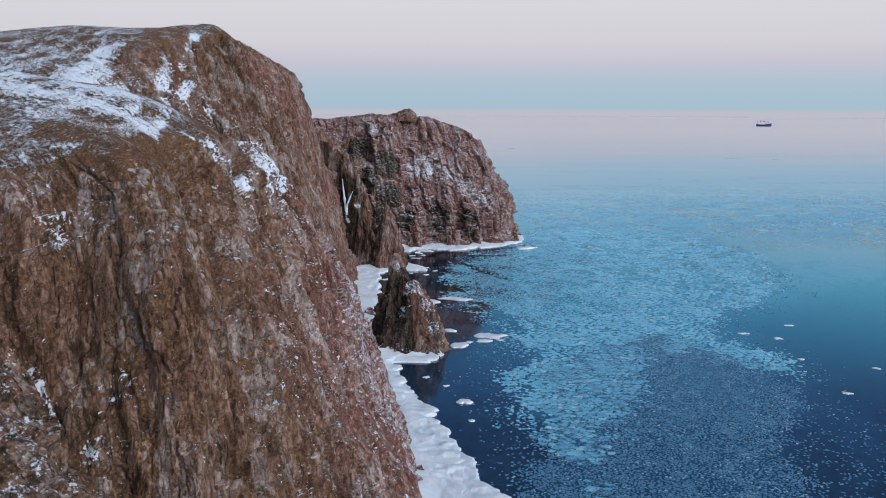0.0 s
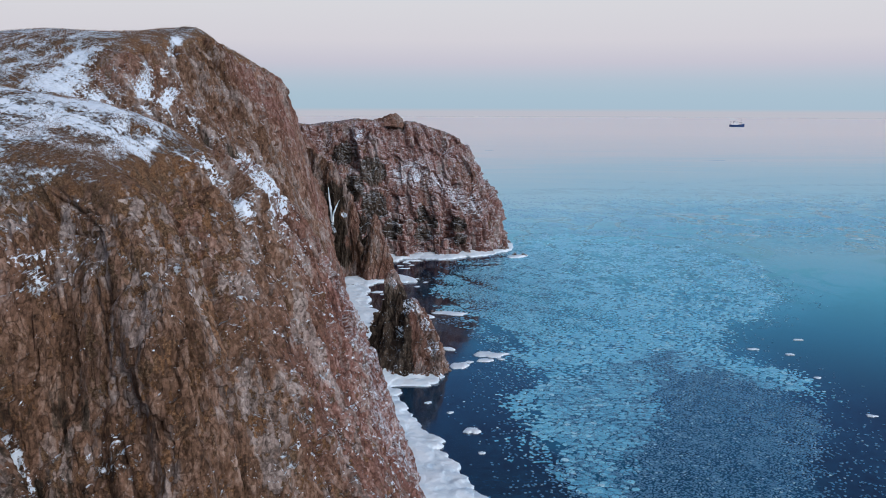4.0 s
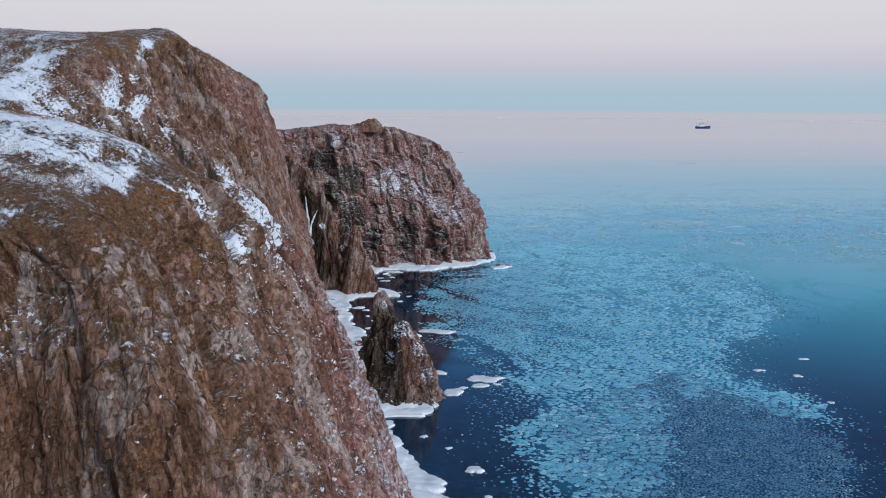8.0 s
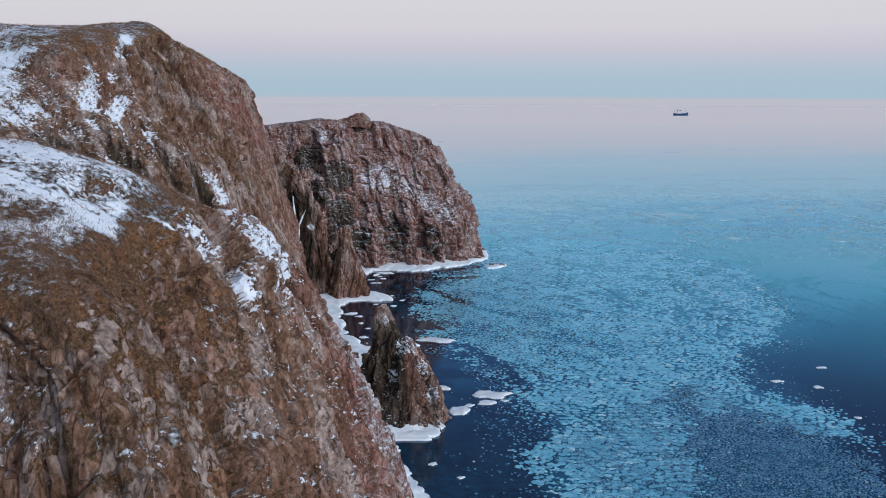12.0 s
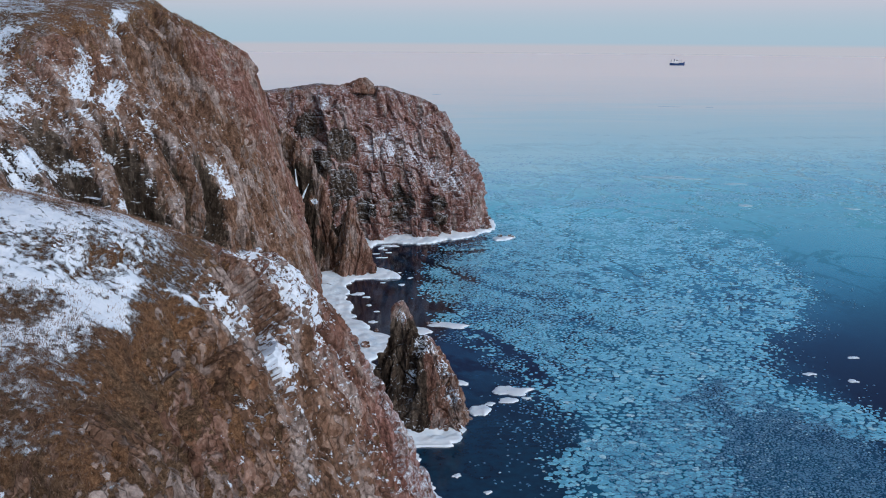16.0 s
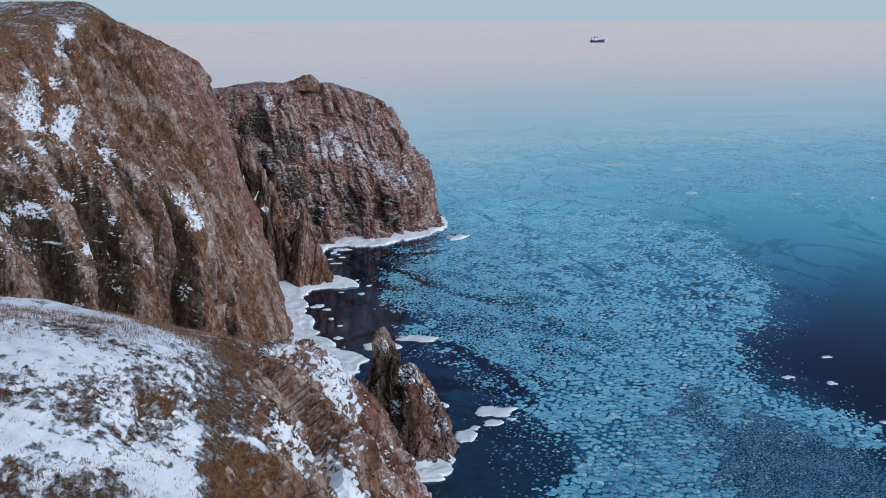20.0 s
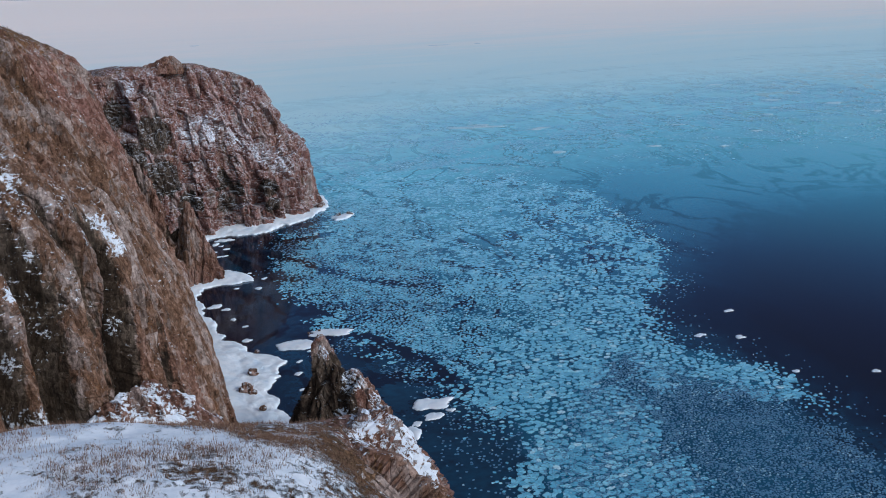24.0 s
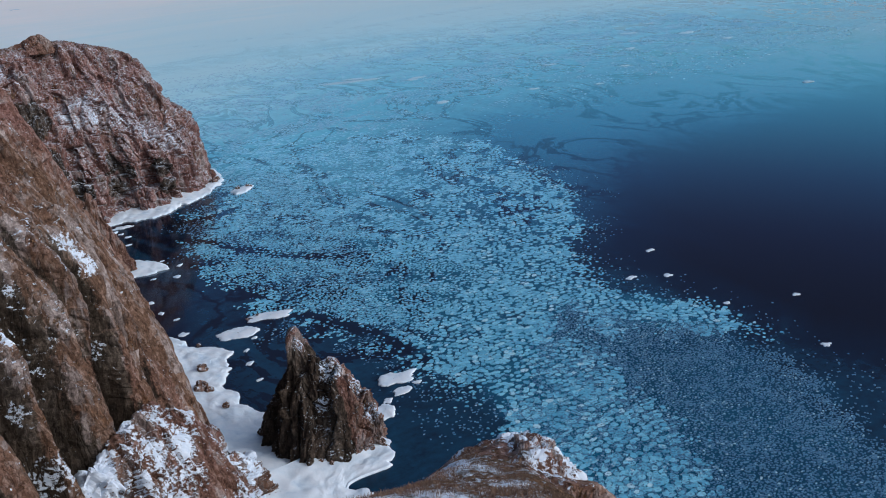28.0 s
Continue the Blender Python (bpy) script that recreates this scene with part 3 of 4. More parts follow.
rings = np.r_[0.0, np.linspace(3, 330, 150), np.geomspace(336, 4950, 40)]
around = np.linspace(0, 2 * np.pi, 361)[:-1]
sea_grid = np.stack([np.stack([r * np.cos(around), r * np.sin(around) + 200, 0 * around], -1) for r in rings], 1)
sea_tint = slush_at(sea_grid[..., 0].ravel(), sea_grid[..., 1].ravel())
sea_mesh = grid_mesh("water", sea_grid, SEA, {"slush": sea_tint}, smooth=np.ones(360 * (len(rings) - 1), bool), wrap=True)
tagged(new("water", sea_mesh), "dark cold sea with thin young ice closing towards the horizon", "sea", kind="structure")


# ---- near cliff: the grassy mound and its rocky spur ----
SPUR = [
    [(6, 16, -3), (-14, 18, 16), (-28, 22, 34), (-40, 26, 47), (-48, 29, 51.1), (-56, 32, 54), (-78, 40, 57)],
    [(0, 50, -3), (-18, 57, 13), (-32, 67, 26), (-42, 72.5, 36), (-53, 79, 44), (-62, 86, 52), (-80, 90, 57)],
    [(-4, 62, -3), (-24, 72, 11), (-34, 77, 21), (-39.5, 81, 31), (-40.5, 82.5, 42.5), (-43.5, 86, 52.3), (-66, 93, 58.5)],
    [(-2, 84, -3), (-19, 79, 17), (-23, 79, 29), (-27, 81.5, 41.5), (-32, 85, 52), (-38, 90, 56), (-62, 99, 60.5)],
    [(1, 107, -3), (-12.5, 97, 19), (-19, 93.5, 32), (-25.5, 89.5, 43), (-33, 93, 54), (-41, 98, 58.5), (-61, 102, 62)],
    [(-1, 119, -3), (-13, 115.5, 20), (-23.5, 112, 42), (-30, 109, 53), (-35.2, 108.2, 57.9), (-40.5, 107.5, 61.2), (-55, 109, 64)],
    [(-4, 131, -3), (-14.5, 129, 20), (-22.5, 127, 39), (-26.5, 126, 46), (-28.5, 126, 52.3), (-38.5, 115, 60.0), (-53, 110.5, 63.6)],
    [(-6, 145, -3), (-13.5, 142, 20), (-19.5, 139.5, 38), (-23, 135, 45.5), (-27, 131, 50.8), (-39.5, 118, 59.6), (-52, 112.5, 63.4)],
    [(-11, 166, -3), (-15, 157, 14), (-20, 148, 30), (-25, 139.5, 43), (-29, 134, 49.5), (-41, 121, 59.2), (-52, 115, 62.9)],
    [(-19, 184, -3), (-24, 166, 12), (-27, 152, 28), (-29, 142, 41), (-36, 133, 48.8), (-44.5, 121.5, 59.9), (-54, 116.5, 62.7)],
    [(-32, 186, 2), (-38, 166, 14), (-41, 154, 28), (-43, 143, 42), (-46, 135, 50), (-50, 124, 59.2), (-59, 118, 62.3)],
    [(-46, 182, 10), (-52, 165, 20), (-56, 153, 32), (-59, 143, 43), (-61, 137.5, 49.1), (-63, 132, 54), (-68, 117, 60.6)],
    [(-75, 172, 26), (-80, 160, 34), (-84, 150, 42), (-88, 140, 49), (-89, 134, 51.6), (-90, 128, 53), (-90, 110, 57)],
]
P = sheet(SPUR, 0.27, 0.25, 0.7)
raw = P.copy()
x, y, z = raw[..., 0], raw[..., 1], raw[..., 2]
slope = normals(raw)[..., 2]
turf = smoothstep(0.58, 0.84, slope) * smoothstep(45, 56, z + 3 * smoothstep(-34, -38, x)) * (1 - 0.75 * blob(raw, [(-25, 131, 49, 9), (-28, 126, 51, 6), (-29, 114, 51, 8)]))
strike = y + (0.25 + 0.65 * smoothstep(150, 75, y)) * (x + 22)
P = roughen(P, (1 - turf * 0.93) * (1 - 0.2 * blob(raw, [(-26, 131, 48, 13)])), 2.6, 0.95, 0.32, 7, 3.2, -0.05, strike)
red = -0.15 + 0.2 * smoothstep(85, 105, y) + 0.5 * smoothstep(105, 140, y) + 0.6 * smoothstep(-25, -17, x) * smoothstep(80, 110, y) - 0.2 * turf
crown = smoothstep(-33, -36.5, x) * smoothstep(98.5, 103, y) * (1 - blob(raw, [(-36.5, 121, 57.5, 6), (-33, 121, 55, 6), (-41, 123, 58, 5)]))
bald = blob(raw, [(-32, 98, 55.5, 9), (-31, 105, 55, 6), (-29, 92, 50, 9)]) * smoothstep(-37, -34, x)
snow = -0.34 - 0.07 * turf + 0.24 * crown * turf + 0.28 * turf * smoothstep(-33, -36, x) * smoothstep(74, 98, y) - 0.3 * bald - 0.12 * smoothstep(80, 20, y) + 0.08 * smoothstep(100, 122, y) * (1 - turf)
snow += 0.34 * blob(raw, [(-34.7, 94.6, 54.3, 3), (-35.4, 102.7, 57.5, 3), (-36.4, 98.6, 56.8, 2.4), (-38.4, 84, 48.5, 3.5), (-30.3, 112.2, 51.4, 3), (-26.4, 110.8, 47.9, 2.6), (-27.6, 111.5, 49.4, 3), (-31.8, 110, 53, 3), (-27, 123.5, 49.7, 3.5), (-27, 121.5, 47, 3), (-34, 106, 57.3, 2.6), (-32.5, 107.5, 55.8, 2.4)])
snow += 0.34 * blob(raw, [(-27, 130, 50, 4), (-29, 126, 52.5, 3.5), (-31.5, 123, 54.2, 3)])
snow += 0.20 * blob(raw, [(-48, 118, 61, 9), (-26, 128, 49, 7), (-31.5, 111, 55, 4.5), (-29.5, 114, 52, 4)])
snow += 0.55 * strip(raw, [((-41, 82, 35), (-39.5, 81, 31), 0.8), ((-39.5, 81, 31), (-37.5, 79.5, 27), 0.7), ((-36, 80, 23), (-31, 77, 18), 1.6), ((-31, 77, 18), (-26, 74, 13), 2.0), ((-19.5, 90, 25), (-14.5, 96.5, 20), 1.1), ((-14.5, 96.5, 20), (-11, 99, 15), 0.7), ((-23, 86.5, 35), (-22.2, 86, 33), 0.4)])
snow += 0.22 * blob(raw, [(-34, 81, 27, 3.5), (-32, 80, 33, 3), (-27, 79, 26, 3), (-24, 79, 20, 4)])
snow += 0.42 * strip(raw, [((-32.7, 107.6, 56.5), (-31.8, 108.3, 55.8), 0.6), ((-29.8, 111.4, 51.8), (-27.4, 111.8, 49.1), 0.7), ((-28.7, 109.5, 50.0), (-27.5, 110.2, 48.6), 0.5), ((-28.4, 124.8, 51.2), (-27.3, 123.9, 46), 0.6), ((-31.5, 121.2, 53.2), (-30.6, 122, 52.4), 0.9), ((-35.3, 101.6, 56.9), (-34.5, 101.2, 56.5), 1.2)])
rust = 0.34 * blob(raw, [(-25.5, 87.5, 42.5, 2.6), (-24.5, 87, 40, 2.2), (-23.5, 86.5, 37.5, 1.8)]) + 0.08 * blob(raw, [(-32, 98, 52, 14)])
grass = np.clip(0.24 + turf * 0.9 + 0.22 * blob(raw, [(-32, 97, 52, 18)]) - smoothstep(105, 135, y) * 0.3 - 0.7 * blob(raw, [(-28, 128, 51.5, 7), (-32, 122.5, 54.5, 4)]) - 0.28 * blob(raw, [(-27, 113, 47, 13), (-24, 124, 42, 12), (-22, 105, 38, 12)]), 0, 1)
spur_P, spur_turf, spur_x = P, turf, x
land("near_cliff", P, 1 - turf, red, snow, grass, "brown fractured sea cliff with a snowy grass mound on top", "cliff", rust=rust, lichen_shade=0.42 * blob(raw, [(-40, 80, 30, 15), (-33, 68, 26, 20)]) + 0.3 * blob(raw, [(-22.5, 84, 33, 5), (-22, 82, 26, 5)]))

UPLAND = [
    [(-150, 10, 48), (-100, 16, 53), (-74, 34, 56.3), (-58, 44, 54)],
    [(-150, 70, 53), (-100, 72, 56.5), (-74, 78, 58), (-57, 84, 57.2)],
    [(-150, 105, 54), (-100, 108, 57), (-78, 108, 60), (-60, 106, 62.6)],
    [(-150, 140, 51), (-104, 138, 53), (-84, 130, 54.5), (-64, 122, 56.5)],
]
P = sheet(UPLAND, 0.9, 0.9, 1.0)
P = roughen(P, np.full(P.shape[:2], 0.05), 1.2, 0.3, 0.1, 5)
o = np.zeros(P.shape[:2])
land("upland", P, o, o + 0.1, o - 0.32, o + 1, "snowy upland of dry grass behind the cliff edge", "ground")

# the plateau further inland, and the coast that goes on behind the start of the way
gx, gy = np.meshgrid(np.linspace(-88, -640, 120), np.linspace(-420, 560, 220), indexing="ij")
gz = np.interp(gy, [-420, 100, 140, 170, 200, 222, 262, 300, 430, 520, 560], [48, 53, 50, 52, 62, 70, 74, 72, 54, 20, -4]) - 11 * smoothstep(-128, -88, gx)
P = np.stack([gx, gy, gz + 1.2 * fbm(np.c_[gx.ravel(), gy.ravel(), 0 * gx.ravel()] / 30, 4, 8).reshape(gx.shape)], -1)
o = np.zeros(P.shape[:2])
land("hinterland", P, o, o + 0.1, o - 0.20, o + 1, "snowy plateau of scrub and dry grass behind the cliffs", "ground")

COAST = [[(6, 19.5, -3.5), (-14, 22, 14.8), (-28, 26.5, 32.6), (-40, 30.5, 45.4), (-56, 37, 52.6), (-96, 50, 54)]]
COAST += [[(6 + 0.1 * (16 - v), v, -3), (-14, v, 16), (-28, v + 3, 34), (-41, v + 6, 46.5), (-56, v + 11, 53.5), (-96, v + 18, 55)] for v in (0, -30, -70, -130, -210, -300, -420)]
P = sheet(COAST, 1.6, 1.0, 0.6)
o = np.zeros(P.shape[:2])
bare = 1 - smoothstep(44, 52, P[..., 2])
P = roughen(P, 0.1 + 0.9 * bare, 2.6, 1.2, 0.2, 13, 3.0)
land("south_coast", P, bare, o + 0.1, o - 0.4, 0.2 + 0.8 * (1 - bare), "brown sea cliff running on along the coast", "cliff")

# ---- main cliff and the hill behind it ----
MAIN = [
    [(-88, 146, 34), (-102, 160, 48), (-116, 182, 60), (-128, 204, 69), (-142, 226, 75), (-190, 268, 77)],
    [(-72, 146, 30), (-84, 160, 48), (-94, 180, 60), (-102, 200, 70), (-112, 222, 77), (-150, 262, 79)],
    [(-62, 150, 28), (-70, 163, 46), (-77, 180, 60), (-84, 200, 71), (-90, 215, 78), (-118, 262, 82)],
    [(-53, 168, 16), (-58, 171, 34), (-63, 176, 50), (-68, 193, 64), (-72, 207, 76), (-92, 255, 81)],
    [(-43, 183, 12), (-48, 186, 32), (-52, 190, 49), (-58, 205, 64), (-64, 217, 78), (-80, 260, 81)],
    [(-34, 199, 2), (-40, 197, 28), (-45.5, 198, 48), (-53, 210, 62), (-60, 227, 79), (-74, 264, 80)],
    [(-26, 224, -3), (-32, 222, 22), (-38.5, 223, 42), (-45.5, 227, 60), (-56, 238, 75.5), (-70, 270, 78)],
    [(-28, 246, -3), (-32.2, 246, 20), (-37.8, 247, 38), (-42.5, 251, 55), (-49, 256, 70), (-66, 284, 74)],
    [(-30.5, 272, -3), (-34.5, 273, 19), (-39.5, 274, 35), (-44, 277, 51), (-50.5, 283, 63), (-69, 304, 67)],
    [(-33, 303, -3), (-39.5, 302, 15), (-44.5, 301, 28), (-51, 301, 41), (-61, 304, 53), (-80, 322, 58)],
    [(-45, 325, -3), (-48, 328, 16), (-51, 331, 28), (-56, 334, 40), (-63, 337, 50), (-84, 342, 55)],
    [(-38, 346, -3), (-42, 350, 20), (-45, 352, 36), (-50, 354, 47), (-62, 358, 53), (-84, 364, 55)],
]
P = sheet(MAIN, 0.30, 0.34, 0.5)
raw = P.copy()
x, y, z = raw[..., 0], raw[..., 1], raw[..., 2]
slope = normals(raw)[..., 2]
west = smoothstep(-66, -82, x)
turf = np.maximum(smoothstep(0.6, 0.8, slope) * smoothstep(66, 78, z), west * smoothstep(0.35, 0.6, slope))
# deep clefts in the face
along_face = x * 0.5 + y * 0.866
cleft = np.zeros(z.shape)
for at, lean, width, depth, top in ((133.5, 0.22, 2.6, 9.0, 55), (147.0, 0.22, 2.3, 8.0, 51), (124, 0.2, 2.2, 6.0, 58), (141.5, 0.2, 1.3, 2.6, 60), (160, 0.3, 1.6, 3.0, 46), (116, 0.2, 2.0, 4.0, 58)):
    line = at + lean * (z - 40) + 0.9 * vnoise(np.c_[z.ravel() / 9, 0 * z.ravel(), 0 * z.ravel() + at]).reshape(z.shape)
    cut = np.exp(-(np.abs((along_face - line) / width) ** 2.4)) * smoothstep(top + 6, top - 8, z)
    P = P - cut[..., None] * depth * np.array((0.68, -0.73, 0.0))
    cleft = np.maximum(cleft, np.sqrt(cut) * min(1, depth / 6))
strike = y + (0.1 + 0.6 * smoothstep(250, 212, y)) * (x + 40)
P = roughen(P, (1 - turf * 0.9) * (1 - 0.94 * np.sqrt(cleft)), 2.2, 0.85, 0.24, 23, 3.4, -0.12, strike)
red = 0.05 + 0.55 * smoothstep(215, 250, y) - 0.2 * turf
snow = -0.42 + 0.15 * turf + 0.14 * turf * smoothstep(-68, -80, x) - 0.10 * smoothstep(225, 260, y) + 0.10 * cleft
snow += 0.16 * blob(raw, [(-62, 196, 60, 16), (-50, 203, 48, 12), (-56, 190, 44, 12), (-62, 180, 50, 12)])
snow += 0.40 * blob(raw, [(-80, 191.5, 66.5, 8), (-78, 200, 71, 6), (-72, 187.6, 63, 6), (-70, 179, 54, 5)])
snow += 0.52 * strip(P, [
    ((-46, 205, 49), (-44.2, 203.3, 46), 1.7), ((-53.6, 193.2, 50), (-52.6, 193.6, 48.6), 1.5), ((-47.6, 197, 44.5), (-45.7, 192, 37), 0.7), ((-57.2, 179.8, 41), (-56, 180, 39.5), 1.4), ((-49.5, 189.5, 38), (-48.3, 187.5, 33.5), 0.6),
    ((-61.9, 213.5, 76), (-61.9, 209, 72.5), 1.5), ((-62.8, 204.4, 68.3), (-61, 206.7, 67.8), 1.5), ((-65.2, 201, 69), (-64.7, 194.7, 62.8), 2.2), ((-64.7, 194.7, 62.8), (-63.4, 192.7, 60.2), 1.5),
    ((-60.4, 202.4, 64.4), (-61, 197.4, 61.8), 1.5), ((-61, 197.4, 61.8), (-60, 196.4, 58.3), 1.7), ((-56.5, 208.4, 60.8), (-56, 201.2, 58.5), 1.4), ((-56, 201.2, 58.5), (-55.3, 199, 55.5), 1),
    ((-46.5, 204.7, 49.5), (-48, 205.5, 47.4), 1.9), ((-48, 205.5, 47.4), (-46.6, 205.1, 45.2), 1.5), ((-43.5, 213, 51), (-43, 208.5, 49.6), 0.85), ((-53.6, 193.8, 48.7), (-51.8, 195.8, 49.4), 1.2),
    ((-63.5, 184.9, 53.7), (-61.3, 184.2, 53.2), 1.4), ((-67.7, 181.3, 55.6), (-67, 179.3, 54.4), 1.5), ((-67, 179.3, 54.4), (-65.8, 183.8, 52.6), 1.2), ((-68.3, 178.9, 52.4), (-67.6, 177.9, 51.1), 1.7),
    ((-55.3, 182.8, 48.5), (-56.5, 190, 44.5), 1.4), ((-58.9, 187.8, 55.3), (-59.9, 194, 53), 0.85), ((-60.2, 205.6, 64.6), (-59.4, 204.7, 61.6), 0.85), ((-46, 198.5, 42), (-46, 198.2, 36), 0.85)])
snow += 0.62 * blob(raw, [(-56, 178, 33, 5), (-52, 184, 29, 4), (-46, 190, 27, 3.5)])
grass = np.clip(0.02 + turf * 0.95 + 0.35 * smoothstep(66, 76, z), 0, 1)
main_P, main_turf = P, turf
# shade of the clefts and of the gully by the fins is painted in
land("main_cliff", P, 1 - turf, red, snow, grass, "tall brown and grey sea cliff with snow in its ledges and a turf top", "cliff", lichen_shade=np.maximum(1.3 * cleft, 0.9 * blob(raw, [(-46, 318, 26, 13), (-44, 314, 12, 12), (-50, 322, 38, 9)])), back=(-50, 26, -30))

# ---- far headland ----
HEAD = [
    [(-62, 338, 10), (-63, 343, 20), (-65, 347, 32), (-67, 352, 42), (-70, 358, 50), (-74, 368, 54), (-80, 415, 48)],
    [(-42, 348, -3), (-43, 352, 11), (-45, 357, 24), (-47, 361, 37), (-50, 364, 49), (-55, 374, 54.5), (-60, 415, 48)],
    [(-28, 357, -3), (-28.5, 360, 12), (-30, 362, 24), (-32, 364, 36), (-36, 366, 49), (-39, 373, 56), (-42, 415, 50)],
    [(-15, 361, -3), (-15.5, 363, 12), (-16, 366, 22), (-16, 369, 33), (-16, 374, 46), (-16, 381, 55.5), (-18, 415, 48)],
    [(-7, 367, -3), (-7, 368.5, 12), (-7, 370, 20), (-7, 370.5, 29), (-8, 376, 42), (-8, 383, 53.5), (-9, 415, 47)],
    [(1, 365.5, -3), (1, 367, 12), (1, 369.5, 20), (1, 375, 31), (0, 380, 43), (-1, 386, 51.3), (-3, 415, 45)],
    [(13.5, 370.5, -3), (13.5, 372, 12), (13, 375, 21), (11.5, 380, 32), (9.5, 384, 42), (7.5, 389, 47.8), (5, 415, 42)],
    [(23.5, 379, -3), (23.5, 380.5, 10), (23.5, 381, 20), (17.5, 385, 31), (13.5, 388, 40), (11, 392, 45), (5, 416, 41)],
    [(29.5, 394, -3), (28, 395, 12), (25, 396, 21), (18, 397, 32), (14, 399, 39), (11, 402, 43), (4, 418, 40)],
    [(29, 424, -3), (26, 422, 12), (22, 420, 22), (17, 419, 31), (13, 418, 36), (10, 418, 38), (0, 424, 38)],
]
P = sheet(HEAD, 0.38, 0.36)
raw = P.copy()
x, y, z = raw[..., 0], raw[..., 1], raw[..., 2]
slope = normals(raw)[..., 2]
turf = smoothstep(0.7, 0.92, slope) * smoothstep(36, 46, z)
# a smooth slab in a deep recess, and a cleft beside the main cliff
for at, width, depth, top in ((-6.5, 2.6, 2.0, 25), (-38, 2.2, 5.0, 50), (3.5, 1.3, 2.0, 20), (-20, 1.5, 2.0, 40)):
    cut = np.exp(-(np.abs((x - at - 0.05 * z) / width) ** 3)) * smoothstep(top + 3, top - 4, z)
    P = P + cut[..., None] * depth * np.array((-0.3, 0.95, 0.0))
strike = x + 0.5 * (y - 370)
P = roughen(P, 1 - turf * 0.6, 2.0, 1.5, 0.25, 41, 1.8, 0.1, strike)
red = 1.0 + 0 * z
snow = -0.36 - 0.12 * turf + 0.30 * blob(raw, [(7, 372, 27, 8), (12, 376, 20, 7), (0, 371, 31, 8), (-10, 370, 35, 8), (-22, 368, 54, 5), (4, 377, 43, 5), (-16, 369, 34, 6), (-33, 366, 50, 6), (9, 374, 36, 7)])
# lichen patches, with shade painted into the slab's recess and the left cleft
lichen_shade = 0.85 * blob(raw, [(-8, 370, 17, 6), (-8, 371, 9, 7), (-3.5, 367, 14, 4), (8, 369, 13, 5), (8, 369, 7, 4), (-26, 362, 22, 9), (-27, 364, 36, 9), (-20, 364, 12, 7), (-39, 366, 42, 8), (-36, 364, 28, 9), (-33, 362, 14, 8), (-30, 362, 5, 6)])
grass = 0.1 + turf * 0.35
land("far_headland", P, 1 - turf, red, snow, grass, "reddish rock headland dusted with snow, ice round its foot", "headland", lichen_shade=lichen_shade, back=(-6, 44, -60))

P = ridge([(-29, 377, 55.5), (-25, 377.5, 56.8), (-20.5, 378, 58.3), (-17.5, 378.5, 58.1), (-15.5, 379, 56)], 0.25, 0.25, 0.5, 53)
P = roughen(P, np.ones(P.shape[:2]), 0.3, 0.7, 0.4, 47, 1.2)
o = np.zeros(P.shape[:2])
land("summit_rock", P, o + 1, o + 0.5, o - 0.45, o + 0.1, "small bare rock outcrop on the top of the headland", "rock", kind="")

# ---- pointed fins beside the gully, the snowy ledge and the sea stack ----
for crest, spread, seed, amt in (
    ([(-62, 344, 54), (-50, 336, 47.5), (-41, 329.5, 41.5), (-35.5, 326, 35.5), (-33, 324.5, 30), (-31, 323, 20), (-29.5, 321.5, 9), (-28.5, 320.5, -1)], 0.17, 61, 0.2),
    ([(-31, 326, 7), (-27.5, 323, 16), (-24.3, 321, 23.5), (-22, 320.2, 17), (-19.5, 319.4, 11), (-17.6, 318.7, 5), (-16.5, 318.2, -1)], 0.24, 67, 0.4),
):
    P = ridge(crest, 0.3, 0.3, spread)
    P = roughen(P, np.ones(P.shape[:2]), 1.0, 0.9, 0.35, seed)
    o = np.zeros(P.shape[:2])
    # the gully's darkness is painted onto the fins' inner flanks
    land("rock_fin", P, o + 1, o + 0.35, o - 0.42 + 0.8 * strip(P, [((-36, 322.4, 23.8), (-34.8, 323.4, 22.3), 0.9), ((-40, 325, 21), (-38.5, 323, 17), 0.8)]), o + 0.05, "steep pointed fin of red brown rock at the cliff foot", "rock", kind="", lichen_shade=blob(P, [(-41, 326, 28, 9), (-40, 324, 17, 9), (-38, 322, 8, 8), (-28, 324, 14, 4), (-28, 324, 7, 4)]))

P = ridge([(-60, 173, 27), (-50, 183, 31), (-42, 190.5, 31), (-36, 195, 23), (-30, 199.5, 12), (-25, 203, 3)], 0.25, 0.25, 0.5)
P = roughen(P, np.ones(P.shape[:2]), 1.4, 1.0, 0.3, 71, 1.8)
o = np.zeros(P.shape[:2])
land("rocky_ledge", P, o + 1, o + 0.35, o + 0.05 + 0.8 * fbm(P.reshape(-1, 3) / 4.0, 2, 73).reshape(o.shape) + 0.4 * blob(P, [(-51, 181.5, 30, 4.5), (-48, 184, 29, 3)]), o + 0.05, "low broken rock ledge under the cliff patched with snow", "rock", kind="")

P = ridge([(-2.2, 203.5, 0), (-3.6, 205.2, 8), (-4.8, 206.3, 12), (-6.6, 207.5, 14.2), (-8.4, 208.6, 17.2), (-10.6, 209.9, 17.0), (-12.2, 210.9, 20.6), (-13.8, 211.9, 23.6), (-14.8, 213.2, 19.0), (-16.6, 215.6, 12.5), (-18.6, 218.8, 7.0), (-20.6, 222, 0)], 0.16, 0.15, 0.30, lean=(1.0, 1.25))
P = roughen(P, np.ones(P.shape[:2]), 0.9, 0.8, 0.34, 81, 1.3, 0.3)
o = np.zeros(P.shape[:2])
